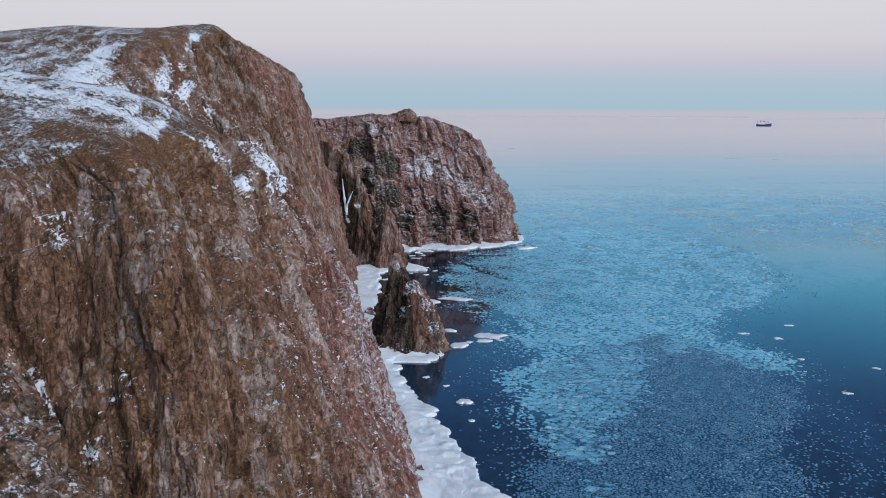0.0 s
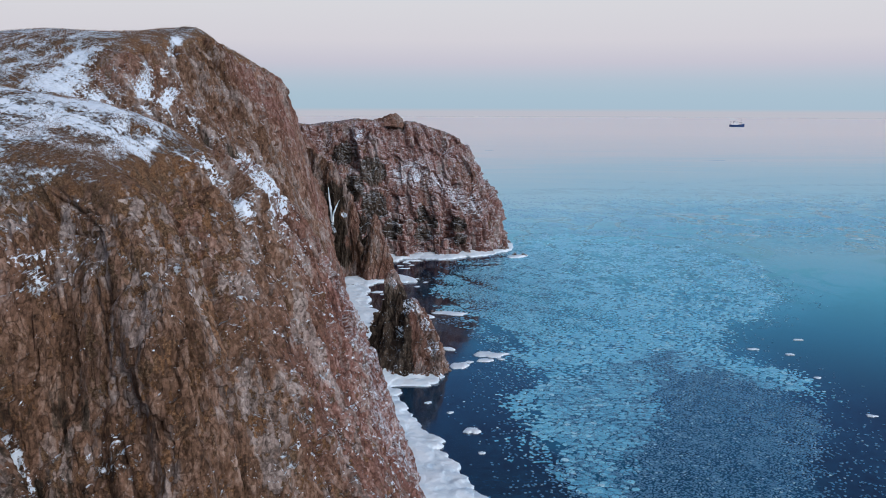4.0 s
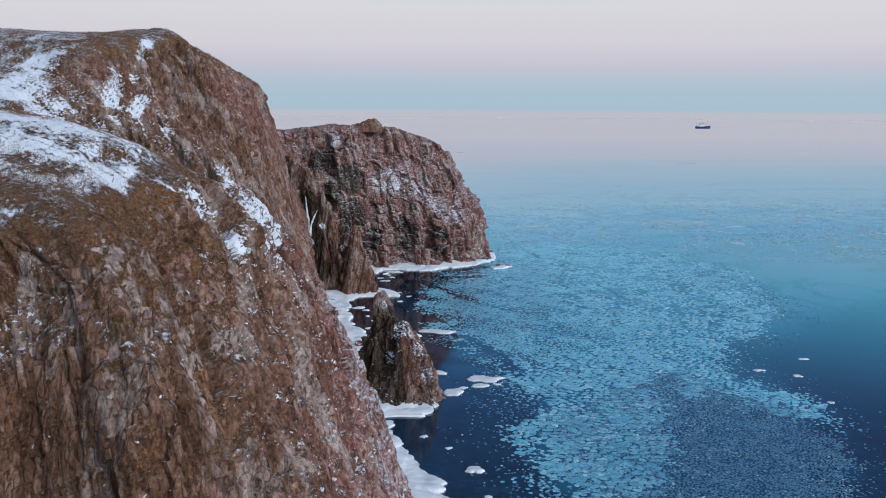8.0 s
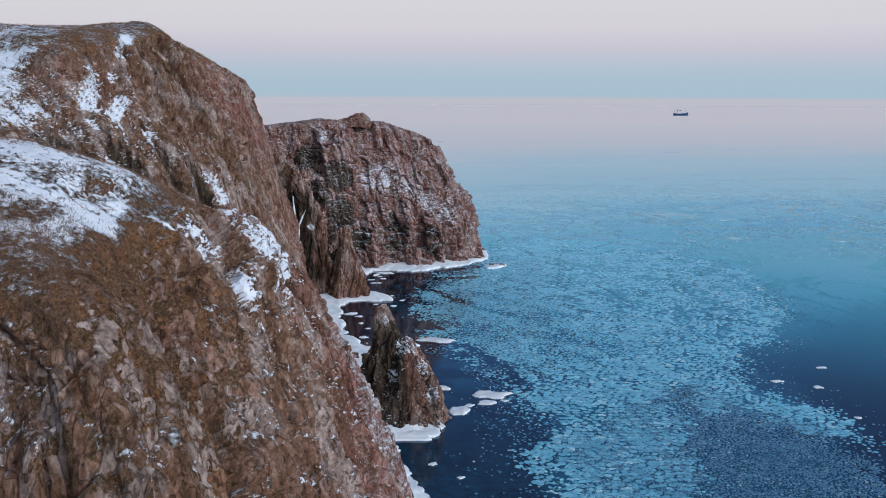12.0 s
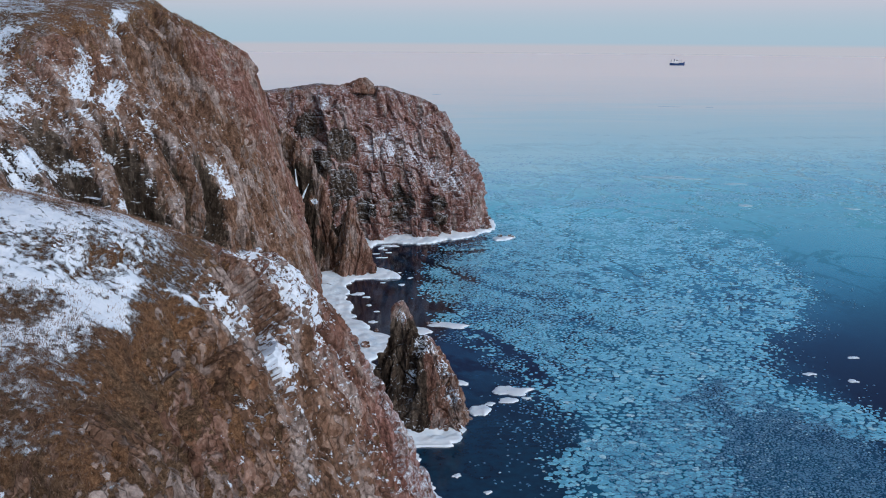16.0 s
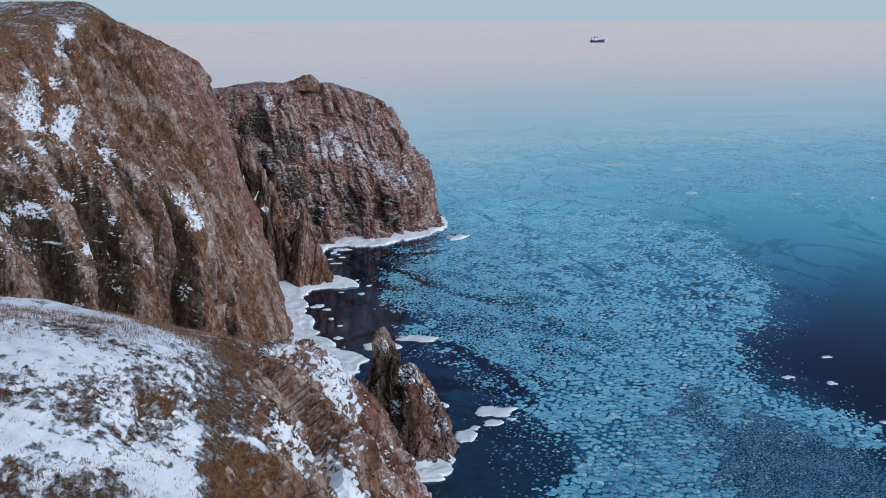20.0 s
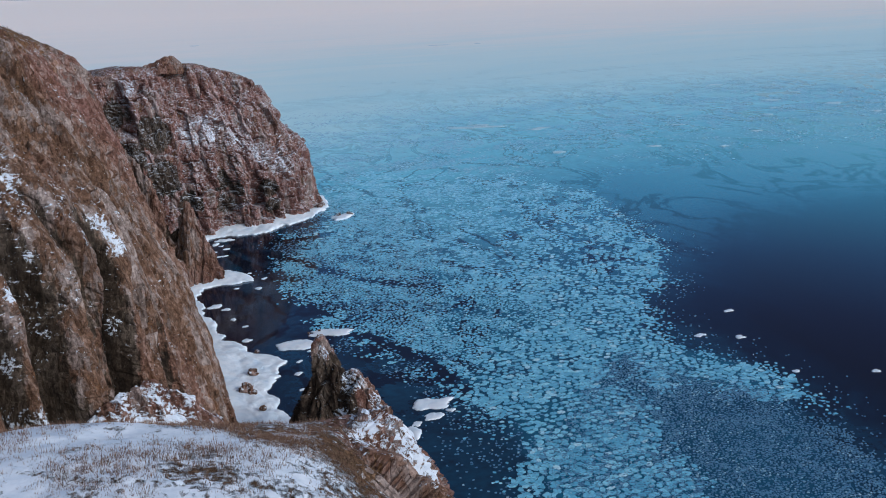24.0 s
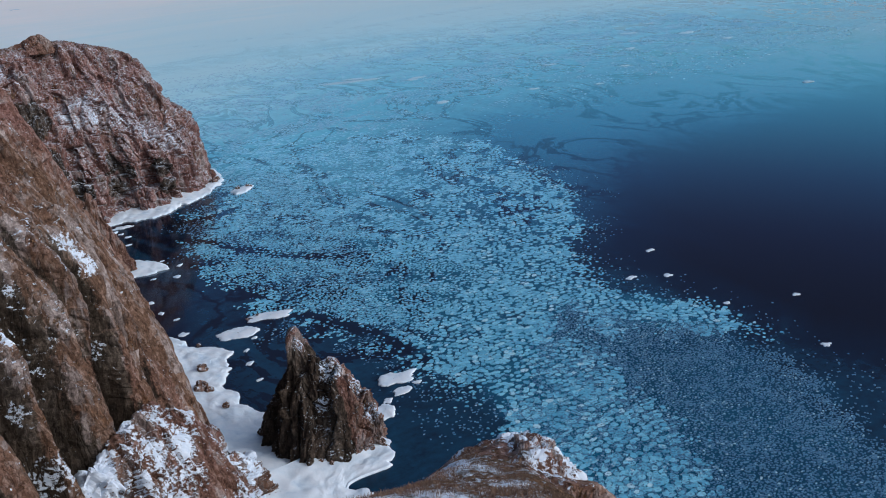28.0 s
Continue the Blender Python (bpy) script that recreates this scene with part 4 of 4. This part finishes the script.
# west flank darkened below the tip: its shade is put into the colour
land("rock_pinnacle", P, o + 1, o + 0.55, o - 0.30 + 0.5 * blob(P, [(-13.6, 211, 21, 2), (-12, 208, 10, 2), (-14.5, 210, 8, 2.5), (-9.5, 208, 15.5, 3), (-6, 206, 12, 2.5), (-4, 205, 7, 2.5)]), o + 0.05, "jagged dark red rock pinnacle with snow, standing in shore ice", "rock", kind="", lichen_shade=o + 0.3 + 0.6 * smoothstep(-8, -11, P[..., 0]) * smoothstep(22, 17, P[..., 2]))


# ---- shore ice ----
def shore(name, rows, label, du=0.5):
    """Snow-covered ice along the foot of a cliff, from pairs of an outer and an inner point."""
    st = []
    for (ox, oy), (ix, iy), rise in rows:
        o, i = np.array((ox, oy)), np.array((ix, iy))
        st.append([(*o, -0.4), (*(o + (i - o) * 0.01), 0.35), (*(o + (i - o) * 0.1), 0.6), (*(o + (i - o) * 0.5), 0.8 + 0.3 * rise), (*i, 0.9 + rise)])
    S = sheet(st, du, 0.28)
    p = S.reshape(-1, 3).copy()
    inward = np.linspace(0, 1, S.shape[1])[None].repeat(S.shape[0], 0).ravel()
    edge = (S[:, -1] - S[:, 0])[:, None, :2] * np.ones((1, S.shape[1], 1))
    edge = edge.reshape(-1, 2) / (np.linalg.norm(edge.reshape(-1, 2), axis=1, keepdims=True) + 1e-9)
    wob = fbm(np.c_[p[:, :2] / 3.6, 0 * p[:, 0]], 4, 91)
    wob2 = np.abs(fbm(np.c_[p[:, :2] / 9.0, 0 * p[:, 0]], 2, 95))
    nick = np.maximum(fbm(np.c_[p[:, :2] / 1.3, 0 * p[:, 0]], 3, 99), -0.2)
    p[:, :2] += edge * ((wob * 1.5 + wob2 * 1.4 + nick * 0.7) * (1 - inward))[:, None]
    p[:, 2] += (0.22 * fbm(p / 2.2, 4, 93) + 0.25 * fbm(p / 7.0, 2, 97)) * smoothstep(0.02, 0.2, inward)
    me = grid_mesh(name, p.reshape(S.shape), SNOW, smooth=np.ones((S.shape[0] - 1) * (S.shape[1] - 1), bool))
    return tagged(new(name, me), label, "shore ice", kind="structure")


shore("shore_ice_south", [((17, -40), (-8, -40), 1), ((21, 20), (-6, 20), 1), ((25, 55), (-8, 55), 1), ((22, 92), (-8, 92), 1), ((9.5, 126), (-14, 124), 1.5), ((5.5, 138), (-15, 138), 1.5), ((-0.5, 153), (-17, 153), 1.5), ((-5.5, 173), (-20, 172), 1.5), ((-10.5, 190), (-24, 188), 2), ((-11, 197), (-27, 196), 2), ((-6, 198.5), (-24, 206), 1.5), ((-2, 202.5), (-10, 207), 1.0), ((-1.5, 208), (-8, 209), 1.0), ((-5, 214), (-12, 211), 0.6)], "strip of snow-covered shore ice below the near cliff", 0.4)
shore("shore_ice_cove", [((-11, 212), (-24, 206), 1.5), ((-15, 220), (-27, 216), 1.5), ((-17.5, 232), (-30, 228), 1.5), ((-17, 243), (-32, 240), 1.5), ((-14.5, 251), (-33, 252), 1), ((-13.5, 258), (-33, 262), 1), ((-18, 264), (-33, 268), 1), ((-22, 272), (-34, 276), 0.6), ((-24.5, 288), (-36, 290), 0.4), ((-25.5, 304), (-36, 306), 0.4)], "snow-covered ice filling the cove under the cliff", 0.4)
shore("shore_ice_fin", [((-26, 303), (-36, 308), 0.4), ((-24, 311), (-34, 318), 0.5), ((-17, 312.5), (-26, 322), 0.5), ((-9.5, 312), (-18, 321), 0.4), ((-9, 316), (-17, 323), 0.3), ((-14, 325), (-22, 328), 0.3), ((-20, 335), (-30, 336), 0.3), ((-22, 352), (-34, 352), 0.4)], "snowy ice rim at the foot of the rock fins", 0.4)
shore("shore_ice_headland", [((-22, 350), (-34, 358), 0.4), ((-17, 356.5), (-20, 366), 0.6), ((-11, 361), (-12, 370), 0.7), ((-4, 360), (-5, 371), 0.8), ((2, 359), (2, 371), 0.8), ((10, 363), (9, 375), 0.8), ((19, 369), (16, 381), 0.8), ((27.5, 376.5), (20, 387), 0.8), ((32.5, 386), (23, 392), 0.6), ((33.5, 398), (24, 400), 0.5)], "bright snowy ice foot round the red headland", 0.4)


def floe(x, y, rx, ry, turn=0.0, seed=0, lift=0.45, label="white snow-covered ice floe afloat on dark water"):
    n, rng = 84, np.random.RandomState(seed)
    rx, ry = rx * 1.3, ry * 1.3
    a = np.linspace(0, 2 * np.pi, n + 1)[:-1]
    r = np.full(n, 0.55)
    for _ in range(7):
        d, e, q = rng.uniform(0.25, 0.72), rng.uniform(0, 6.3), rng.uniform(0.24, 0.42)
        off = d * np.sin(a - e)
        r = np.where((np.abs(off) < q) & (np.cos(a - e) > 0), np.maximum(r, d * np.cos(a - e) + np.sqrt(np.maximum(q * q - off * off, 0))), r)
    r = (r + np.roll(r, 1) + np.roll(r, -1)) / 3 * (1 + 0.05 * np.cos(5 * a + seed) + 0.035 * np.cos(11 * a + 2 * seed) + 0.03 * np.cos(19 * a + 3 * seed))
    c, s = math.cos(radians(turn)), math.sin(radians(turn))
    px, py = r * rx * np.cos(a), r * ry * np.sin(a)
    ring = np.stack([px * c - py * s, px * s + py * c], -1)
    rows = []
    for g, h in ((1.0, -0.3), (1.02, 0.05), (0.985, 0.24), (0.93, 0.34), (0.75, 0.42), (0.5, 0.45), (0.25, 0.46), (0.02, 0.46)):
        h = h * lift / 0.45 if h > 0.1 else h
        rows.append(np.c_[ring * g, np.full(n, h)])
    G = np.stack(rows, 1)
    G[..., 2] += np.where(G[..., 2] > 0.2, 0.10 * fbm((G.reshape(-1, 3) + (x, y, 0)) / 1.3, 3, 7).reshape(G.shape[:2]), 0)
    me = grid_mesh("ice_floe", G, SNOW, smooth=np.ones(n * (len(rows) - 1), bool), wrap=True)
    ob = tagged(new("ice_floe", me), label, "ice floe", "snowy floes off the cliffs")
    ob.location = (x, y, 0)
    return ob


FLOES = [
    (9.3, 222.5, 4.6, 2.3, 5), (8.6, 217.6, 2.4, 1.2, 8), (2.6, 213.6, 2.5, 2.6, 20), (3.0, 171.0, 1.6, 1.5, 0), (-8.0, 263.0, 5.0, 3.2, -15), (1.5, 266.8, 5.2, 2.2, -15),
    (-0.5, 228.0, 1.8, 1.4, 10), (-18.5, 271.0, 1.3, 1.0, 0), (-5.5, 187.0, 0.7, 0.7, 0), (-10.8, 357.0, 2.6, 1.3, 0), (-14, 353.5, 1.5, 0.8, 30), (-11.5, 347, 1.3, 0.7, 0), (-16, 345.5, 1.1, 0.6, 0),
    (-13.2, 340, 1.0, 0.5, 0), (-22, 297, 2.2, 1.2, 20), (-19.5, 294, 1.2, 0.8, 0), (-9, 306, 1.2, 0.7, 0), (85.5, 222, 1.2, 0.8, 0), (78.5, 227, 1.3, 0.8, 0), (84.5, 203, 0.9, 0.6, 0), (94, 236, 1.2, 0.6, 0), (84, 178, 1.0, 0.8, 0), (99, 196, 0.9, 0.7, 0),
    (-11, 248, 1.0, 0.6, 10), (-9.5, 254, 0.8, 0.5, 40), (-12, 240, 0.7, 0.5, 0), (-6, 258.5, 0.9, 0.5, 20), (-17, 280, 0.8, 0.5, 0), (-19, 286, 1.1, 0.6, 70), (-14.5, 308.5, 0.7, 0.4, 0), (-6, 313.5, 0.9, 0.5, 15), (-9, 320, 0.7, 0.4, 0), (-15, 340, 0.9, 0.5, 30), (-12.5, 351, 0.8, 0.5, 0), (4.8, 216.4, 1.1, 0.7, 25), (12.5, 218.6, 1.0, 0.6, 0), (-2.5, 217.5, 0.8, 0.6, 50), (-1, 181, 0.6, 0.5, 0), (4, 160, 0.7, 0.5, 0),
]
for k, (fx, fy, a, b, turn) in enumerate(FLOES):
    floe(fx, fy, a, b, turn, 100 + k, 0.30 if a > 1.4 else 0.18)
FAR = [
    (153, 425, 3.4, 2.6), (144, 507, 14, 3.0), (151, 511, 6, 2.0), (176, 485, 5, 2.2), (170, 483, 3, 1.6), (197, 414, 2.6, 1.4), (330, 1017, 11, 3.0), (372, 1005, 4, 2.0), (84, 1240, 7, 3),
    (336, 495, 6, 2.6), (358, 466, 5, 3.2), (373, 512, 4, 2.0), (355, 433, 4, 2.2), (284, 327, 2.4, 1.6), (354, 569, 5, 2), (318, 470, 3, 1.4), (300, 455, 4, 1.5), (262, 420, 3, 1.4), (240, 455, 4, 1.4), (224, 398, 2, 1.2),
]
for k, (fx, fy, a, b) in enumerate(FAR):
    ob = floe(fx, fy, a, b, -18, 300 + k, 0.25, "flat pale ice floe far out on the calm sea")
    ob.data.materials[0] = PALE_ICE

islet = floe(33, 366.5, 5.2, 2.6, 25, 77, 0.7, "small snow-capped rock islet with an icy collar")
islet.name = "rock_islet"
tagged(islet, category="islet")
for k, (dx, dy, r, h) in enumerate(((-2.0, 0.6, 0.9, 2.0), (1.6, 0.9, 0.7, 1.6), (2.4, 0.2, 0.6, 1.2))):
    bm = bmesh.new()
    bmesh.ops.create_icosphere(bm, subdivisions=3, radius=1)
    for v in bm.verts:
        v.co *= 1 + 0.35 * noise.noise(v.co * 1.7 + Vector((k * 5, 0, 0)))
        v.co.x, v.co.y, v.co.z = v.co.x * r + dx, v.co.y * r + dy, v.co.z * h * 0.5 + 0.6
    part("rock", bm, ROCK, islet, "dark bare rock tip")


# ---- rocks on the cove ice, and the frozen trickle in the gully ----
def boulder(x, y, z, r, seed):
    bm = bmesh.new()
    bmesh.ops.create_icosphere(bm, subdivisions=3, radius=1)
    for v in bm.verts:
        d = v.co.normalized()
        v.co = d * r * (0.85 + 0.45 * noise.noise(d * 1.4 + Vector((seed, 0, 0))) + 0.2 * noise.noise(d * 3.7 + Vector((0, seed, 0))))
        v.co.z *= 0.8
    me = bpy.data.meshes.new("boulder")
    bm.to_mesh(me)
    bm.free()
    me.materials.append(ROCK)
    for key, value in (("red", 0.3), ("snow", -0.2), ("grass", 0.0), ("rust", 0.0)):
        me.attributes.new(key, "FLOAT", "POINT").data.foreach_set("value", np.full(len(me.vertices), value, np.float32))
    ob = tagged(new("boulder", me), "dark rounded boulder lying in the shore ice", "boulder", "boulders on the shore ice")
    ob.location = (x, y, z)


for k, (bx, by, bz, br) in enumerate(((-20.2, 250.5, 1.2, 1.3), (-23.2, 242.5, 1.6, 1.6), (-22.2, 241, 1.3, 0.9), (-21.5, 233, 1.4, 0.8), (-17.5, 262, 0.8, 0.6), (-15.5, 214, 1.0, 0.7), (-13.5, 203.5, 1.2, 0.5), (-14.6, 205, 1.2, 0.6), (27.5, 380.5, 1.2, 1.4), (29.2, 383, 1.0, 1.0), (-4, 267.8, 0.5, 0.4), (-1.2, 268.4, 0.5, 0.4))):
    boulder(bx, by, bz, br, 3.7 * k)

trickle = tagged(new("frozen_trickle"), "white frozen trickle hanging in the dark rock gully", "icefall")
for name, spine, lo, hi in (
    ("icicle_column", [(-41.1, 326.7, 32.4), (-40.8, 326.2, 28.5), (-40.2, 325.4, 24.4), (-39.5, 323.8, 20.2)], 0.15, 0.6),
    ("icicle_branch", [(-36.9, 323.2, 28.2), (-38.0, 323.9, 26), (-39.0, 324.1, 23.5), (-39.5, 323.9, 21)], 0.12, 0.5),
):
    tube = []
    for s_ in np.linspace(0, 1, 48):
        c = smooth_curve(spine, [s_])[0]
        w = lo + (hi - lo) * s_ + 0.12 * math.sin(23 * s_) * s_
        tube.append([c + (w * math.cos(a), 0.8 * w * math.sin(a), 0.12 * math.sin(11 * s_ + a)) for a in np.linspace(0, 2 * math.pi, 11)])
    ob = new(name, grid_mesh(name, np.array(tube), SNOW, smooth=np.ones(47 * 10, bool)))
    ob.parent = trickle


# ---- pancake ice ----
def pancakes(name, step, lo, hi, chance, box, label, seed, jitter=0.3, flat=0.86, stuff=PANCAKE, k=8):
    """Rounded plates, packed on a loose honeycomb of that step where chance allows; lo, hi: their radius in steps."""
    rng = np.random.RandomState(seed)
    gx, gy = np.meshgrid(np.arange(box[0], box[1], step), np.arange(box[2], box[3], step * flat))
    gx = gx + (np.arange(gx.shape[0]) % 2)[:, None] * step * 0.5
    x = gx.ravel() + rng.uniform(-jitter, jitter, gx.size) * step
    y = gy.ravel() + rng.uniform(-jitter, jitter, gx.size) * step
    bend = 1.5 * step
    x, y = x + bend * patchy(x, y, 9 * step, seed + 1), y + bend * patchy(x, y, 9 * step, seed + 2)
    keep = rng.uniform(0, 1, len(x)) < chance(x, y)
    x, y = x[keep], y[keep]
    n = len(x)
    r = step * (lo + (hi - lo) * rng.uniform(0, 1, n) ** 0.7)
    a = np.linspace(0, 2 * np.pi, k + 1)[:-1][None] + rng.uniform(0, 6.3, (n, 1)) + rng.uniform(-0.22, 0.22, (n, k))
    rr = r[:, None] * rng.uniform(0.80, 1.14, (n, k)) * (1 + 0.16 * np.cos(2 * a + rng.uniform(0, 6.3, (n, 1))))
    px, py = x[:, None] + rr * np.cos(a), y[:, None] + rr * np.sin(a) * flat
    h = 0.05 + 0.05 * rng.uniform(0, 1, (n, 1))
    top = np.stack([px, py, h + 0 * px], -1)
    bot = np.stack([px + (px - x[:, None]) * 0.06, py + (py - y[:, None]) * 0.06, 0 * px - 0.02], -1)
    mid = np.stack([x, y, h[:, 0] * 0.8], -1)[:, None]
    V = np.concatenate([top, bot, mid], 1).reshape(-1, 3)
    base = (np.arange(n) * (2 * k + 1))[:, None]
    tri = []
    for i in range(k):
        j = (i + 1) % k
        tri += [(i, j, 2 * k), (i + k, j + k, j), (i + k, j, i)]
    F = (base[:, :, None] + np.array(tri)[None]).reshape(-1, 3)
    return tagged(new(name, raw_mesh(name, V, F, stuff)), label, "pancake ice", kind="stuff")


def seaward(x, y):
    return smoothstep(-2, 6, x - (-20 + (y - 200) * 0.1))


def big_chance(x, y):
    c = smoothstep(-2.5, 2.5, within(CRESCENT, x, y) + 3.5 * patchy(x, y, 9, 5))
    c = np.maximum(c, 0.75 * smoothstep(-6, 6, within(COVE, x, y) + 7 * patchy(x, y * 1.6, 9, 6)))
    holes = smoothstep(0.0, 0.45, patchy(x, y, 5, 9)) * smoothstep(225, 300, y)
    c = c * (1 - smoothstep(-4, 4, within(FINER, x, y) + 5 * patchy(x, y, 10, 8)))
    return c * (0.93 - 0.75 * holes) * (1 - lead_at(x, y)) * seaward(x, y)


def mid_chance(x, y):
    c = smoothstep(-6, 3, within(FINER, x, y) + 5 * patchy(x, y, 10, 8))
    c = np.maximum(c, 0.75 * smoothstep(-8, 5, within(COVE, x, y) + 7 * patchy(x, y * 1.6, 9, 6)))
    c = np.maximum(c, 0.5 * smoothstep(-7, 1, within(CRESCENT, x, y) + 4 * patchy(x, y, 8, 19)) * smoothstep(3, -1, within(CRESCENT, x, y)))
    streaks = smoothstep(0.12, 0.5, np.abs(patchy(x + 0.7 * y, (y - 0.7 * x) * 0.3, 14, 29)))
    return c * (0.45 + 0.5 * streaks) * (1 - 0.8 * lead_at(x, y)) * seaward(x, y)


def fine_chance(x, y):
    c = 0.92 * smoothstep(-4, 3, within(SLUSH, x, y) + 3 * patchy(x, y, 9, 15))
    c = np.maximum(c, 0.14 * smoothstep(-16, 6, within(CRESCENT, x, y) + 6 * patchy(x, y, 7, 16)))
    c = np.maximum(c, 0.45 * smoothstep(-14, 6, within(COVE, x, y) + 8 * patchy(x, y, 8, 17)))
    c = np.maximum(c, 0.16 * smoothstep(2, 14, x) * smoothstep(90, 60, x) * smoothstep(250, 225, y))
    return c * (1 - 0.9 * lead_at(x, y)) * seaward(x, y)


def drift_chance(x, y):
    off = y - 0.8 * np.clip(x - 60, 0, 95)
    lead = np.abs(patchy(x, y * 0.7, 26, 27)) < 0.07
    c = smoothstep(-0.75, 0.05, patchy(x, y * 1.8, 30, 25) + 0.7 * patchy(x, y * 1.5, 8, 26)) * smoothstep(290, 420, off) * smoothstep(640, 430, y)
    return 0.9 * c * smoothstep(-3, 3, -within(CRESCENT, x, y)) * (1 - 0.95 * lead) * smoothstep(20, 60, x - (350 - y) * 0.5)


pancakes("pancake_ice", 1.32, 0.38, 0.60, big_chance, (-20, 135, 120, 432), "field of pale blue pancake ice pieces on the sea", 11, 0.22, k=8)
pancakes("small_pancake_ice", 0.78, 0.32, 0.56, mid_chance, (-22, 120, 150, 400), "close field of small blue ice plates in the bay", 14, 0.3, k=6)
pancakes("broken_ice", 0.50, 0.30, 0.54, fine_chance, (-15, 126, 105, 400), "scatter of small broken ice between the pancakes", 12, 0.35, stuff=BRASH, k=5)
pancakes("drift_ice", 1.35, 0.30, 0.60, drift_chance, (-30, 420, 290, 640), "loose drift of thin ice plates further out", 13, 0.34, 0.72, DRIFT, 5)


# ---- ship ----
ship = tagged(new("fishing_ship"), "dark blue fishing ship with a white bridge, under way far out", "ship")
hull_rows = []
for s in np.linspace(-1, 1, 21):
    half = 4.6 * (1 - max(0, s) ** 2.6 * 0.96) * (1 - max(0, -s - 0.55) ** 2 * 1.2)
    sheer = 3.4 + 2.4 * max(0, s) ** 2 + 0.8 * max(0, -s) ** 2
    hull_rows.append([(22 * s, -half * g, h) for g, h in ((0.75, -0.8), (0.9, 0.6), (1.0, sheer))] + [(22 * s, 0, sheer - 0.6 * (abs(s) < 0.97))] + [(22 * s, half * g, h) for g, h in ((1.0, sheer), (0.9, 0.6), (0.75, -0.8))])
ob = new("hull", grid_mesh("hull", np.array(hull_rows), HULL))
ob.parent = ship


def box(name, at, size, material, parent, taper=1.0, bevel=0.12, label=""):
    bm = bmesh.new()
    bmesh.ops.create_cube(bm, size=1)
    for v in bm.verts:
        k = taper if v.co.z > 0 else 1
        v.co = Vector((v.co.x * size[0] * k + at[0], v.co.y * size[1] * k + at[1], v.co.z * size[2] + at[2]))
    bmesh.ops.bevel(bm, geom=bm.edges[:], offset=bevel, segments=2, affect="EDGES")
    return part(name, bm, material, parent, label)


house = box("deckhouse", (-4, 0, 5.0), (17, 7.4, 3.4), WHITE_PAINT, ship)
bridge = box("bridge", (-1, 0, 7.9), (8, 6.6, 2.6), WHITE_PAINT, ship, 0.94)
box("window_band", (3.0, 0, 8.3), (0.2, 5.6, 0.9), GLASS, bridge, 1.0, 0.04)
for side in (-1, 1):
    box("window_band", (-1, side * 3.22, 8.3), (6.4, 0.16, 0.8), GLASS, bridge, 1.0, 0.03)
box("funnel", (-9, 0, 8.2), (2.6, 2.2, 3.4), HULL, ship, 0.85)
box("mast", (-2, 0, 12.0), (0.4, 0.4, 6.4), WHITE_PAINT, ship, 0.5, 0.05)
box("crosstree", (-2, 0, 13.2), (0.3, 3.4, 0.3), WHITE_PAINT, ship, 1.0, 0.05)
box("foremast", (13, 0, 8.2), (0.45, 0.45, 8.0), DARK_PAINT, ship, 0.5, 0.05)
box("boom", (9.6, 0, 7.4), (7.2, 0.3, 0.3), DARK_PAINT, ship, 1.0, 0.05)
box("stern_gantry", (-18, 0, 7.0), (0.8, 6.0, 5.0), DARK_PAINT, ship, 0.9, 0.1)
box("hatch", (8, 0, 3.9), (6, 4.4, 1.0), DARK_PAINT, ship)
ship.location, ship.rotation_euler, ship.scale = (949, 2684, 0), (0, 0, radians(-20)), (1.0, 1.3, 1.85)


# ---- dry grass and low scrub on the mound and the hill ----
def scrub(name, P, weight, count, height, label, seed):
    rng = np.random.RandomState(seed)
    p, w = P.reshape(-1, 3), np.clip(weight.ravel(), 0, None)
    at = p[rng.choice(len(p), count, p=w / w.sum())] + rng.uniform(-0.15, 0.15, (count, 3)) * (1, 1, 0)
    k = 7
    a = rng.uniform(0, 6.3, (count, k))
    h = height * rng.uniform(0.4, 1.2, (count, k))
    lean = rng.uniform(0.15, 0.9, (count, k)) * h
    wid = height * 0.055
    root = at[:, None] + np.stack([0.16 * np.cos(a), 0.16 * np.sin(a), 0 * a - 0.06], -1)
    side = np.stack([-np.sin(a), np.cos(a), 0 * a], -1) * wid
    tip = root + np.stack([lean * np.cos(a), lean * np.sin(a), h], -1)
    V = np.stack([root - side, root + side, tip], 2).reshape(-1, 3)
    F = np.arange(len(V)).reshape(-1, 3)
    return tagged(new(name, raw_mesh(name, V, F, GRASS)), label, "grass", kind="stuff")


lump = fbm(spur_P.reshape(-1, 3) / 4.5, 4, 400).reshape(spur_turf.shape)
scrub("dry_grass", spur_P, (spur_turf > 0.6) * (spur_x > -75) * smoothstep(-0.5, 0.7, lump) * (1 - 0.45 * crown), 26000, 0.22, "tufts of dry brown grass sticking out of the snow", 31)
lump = fbm(main_P.reshape(-1, 3) / 5.0, 3, 410).reshape(main_turf.shape)
scrub("hill_scrub", main_P, (main_turf > 0.6) * smoothstep(-0.1, 0.5, lump), 9000, 0.45, "low brown scrub on the snowy hill", 32)
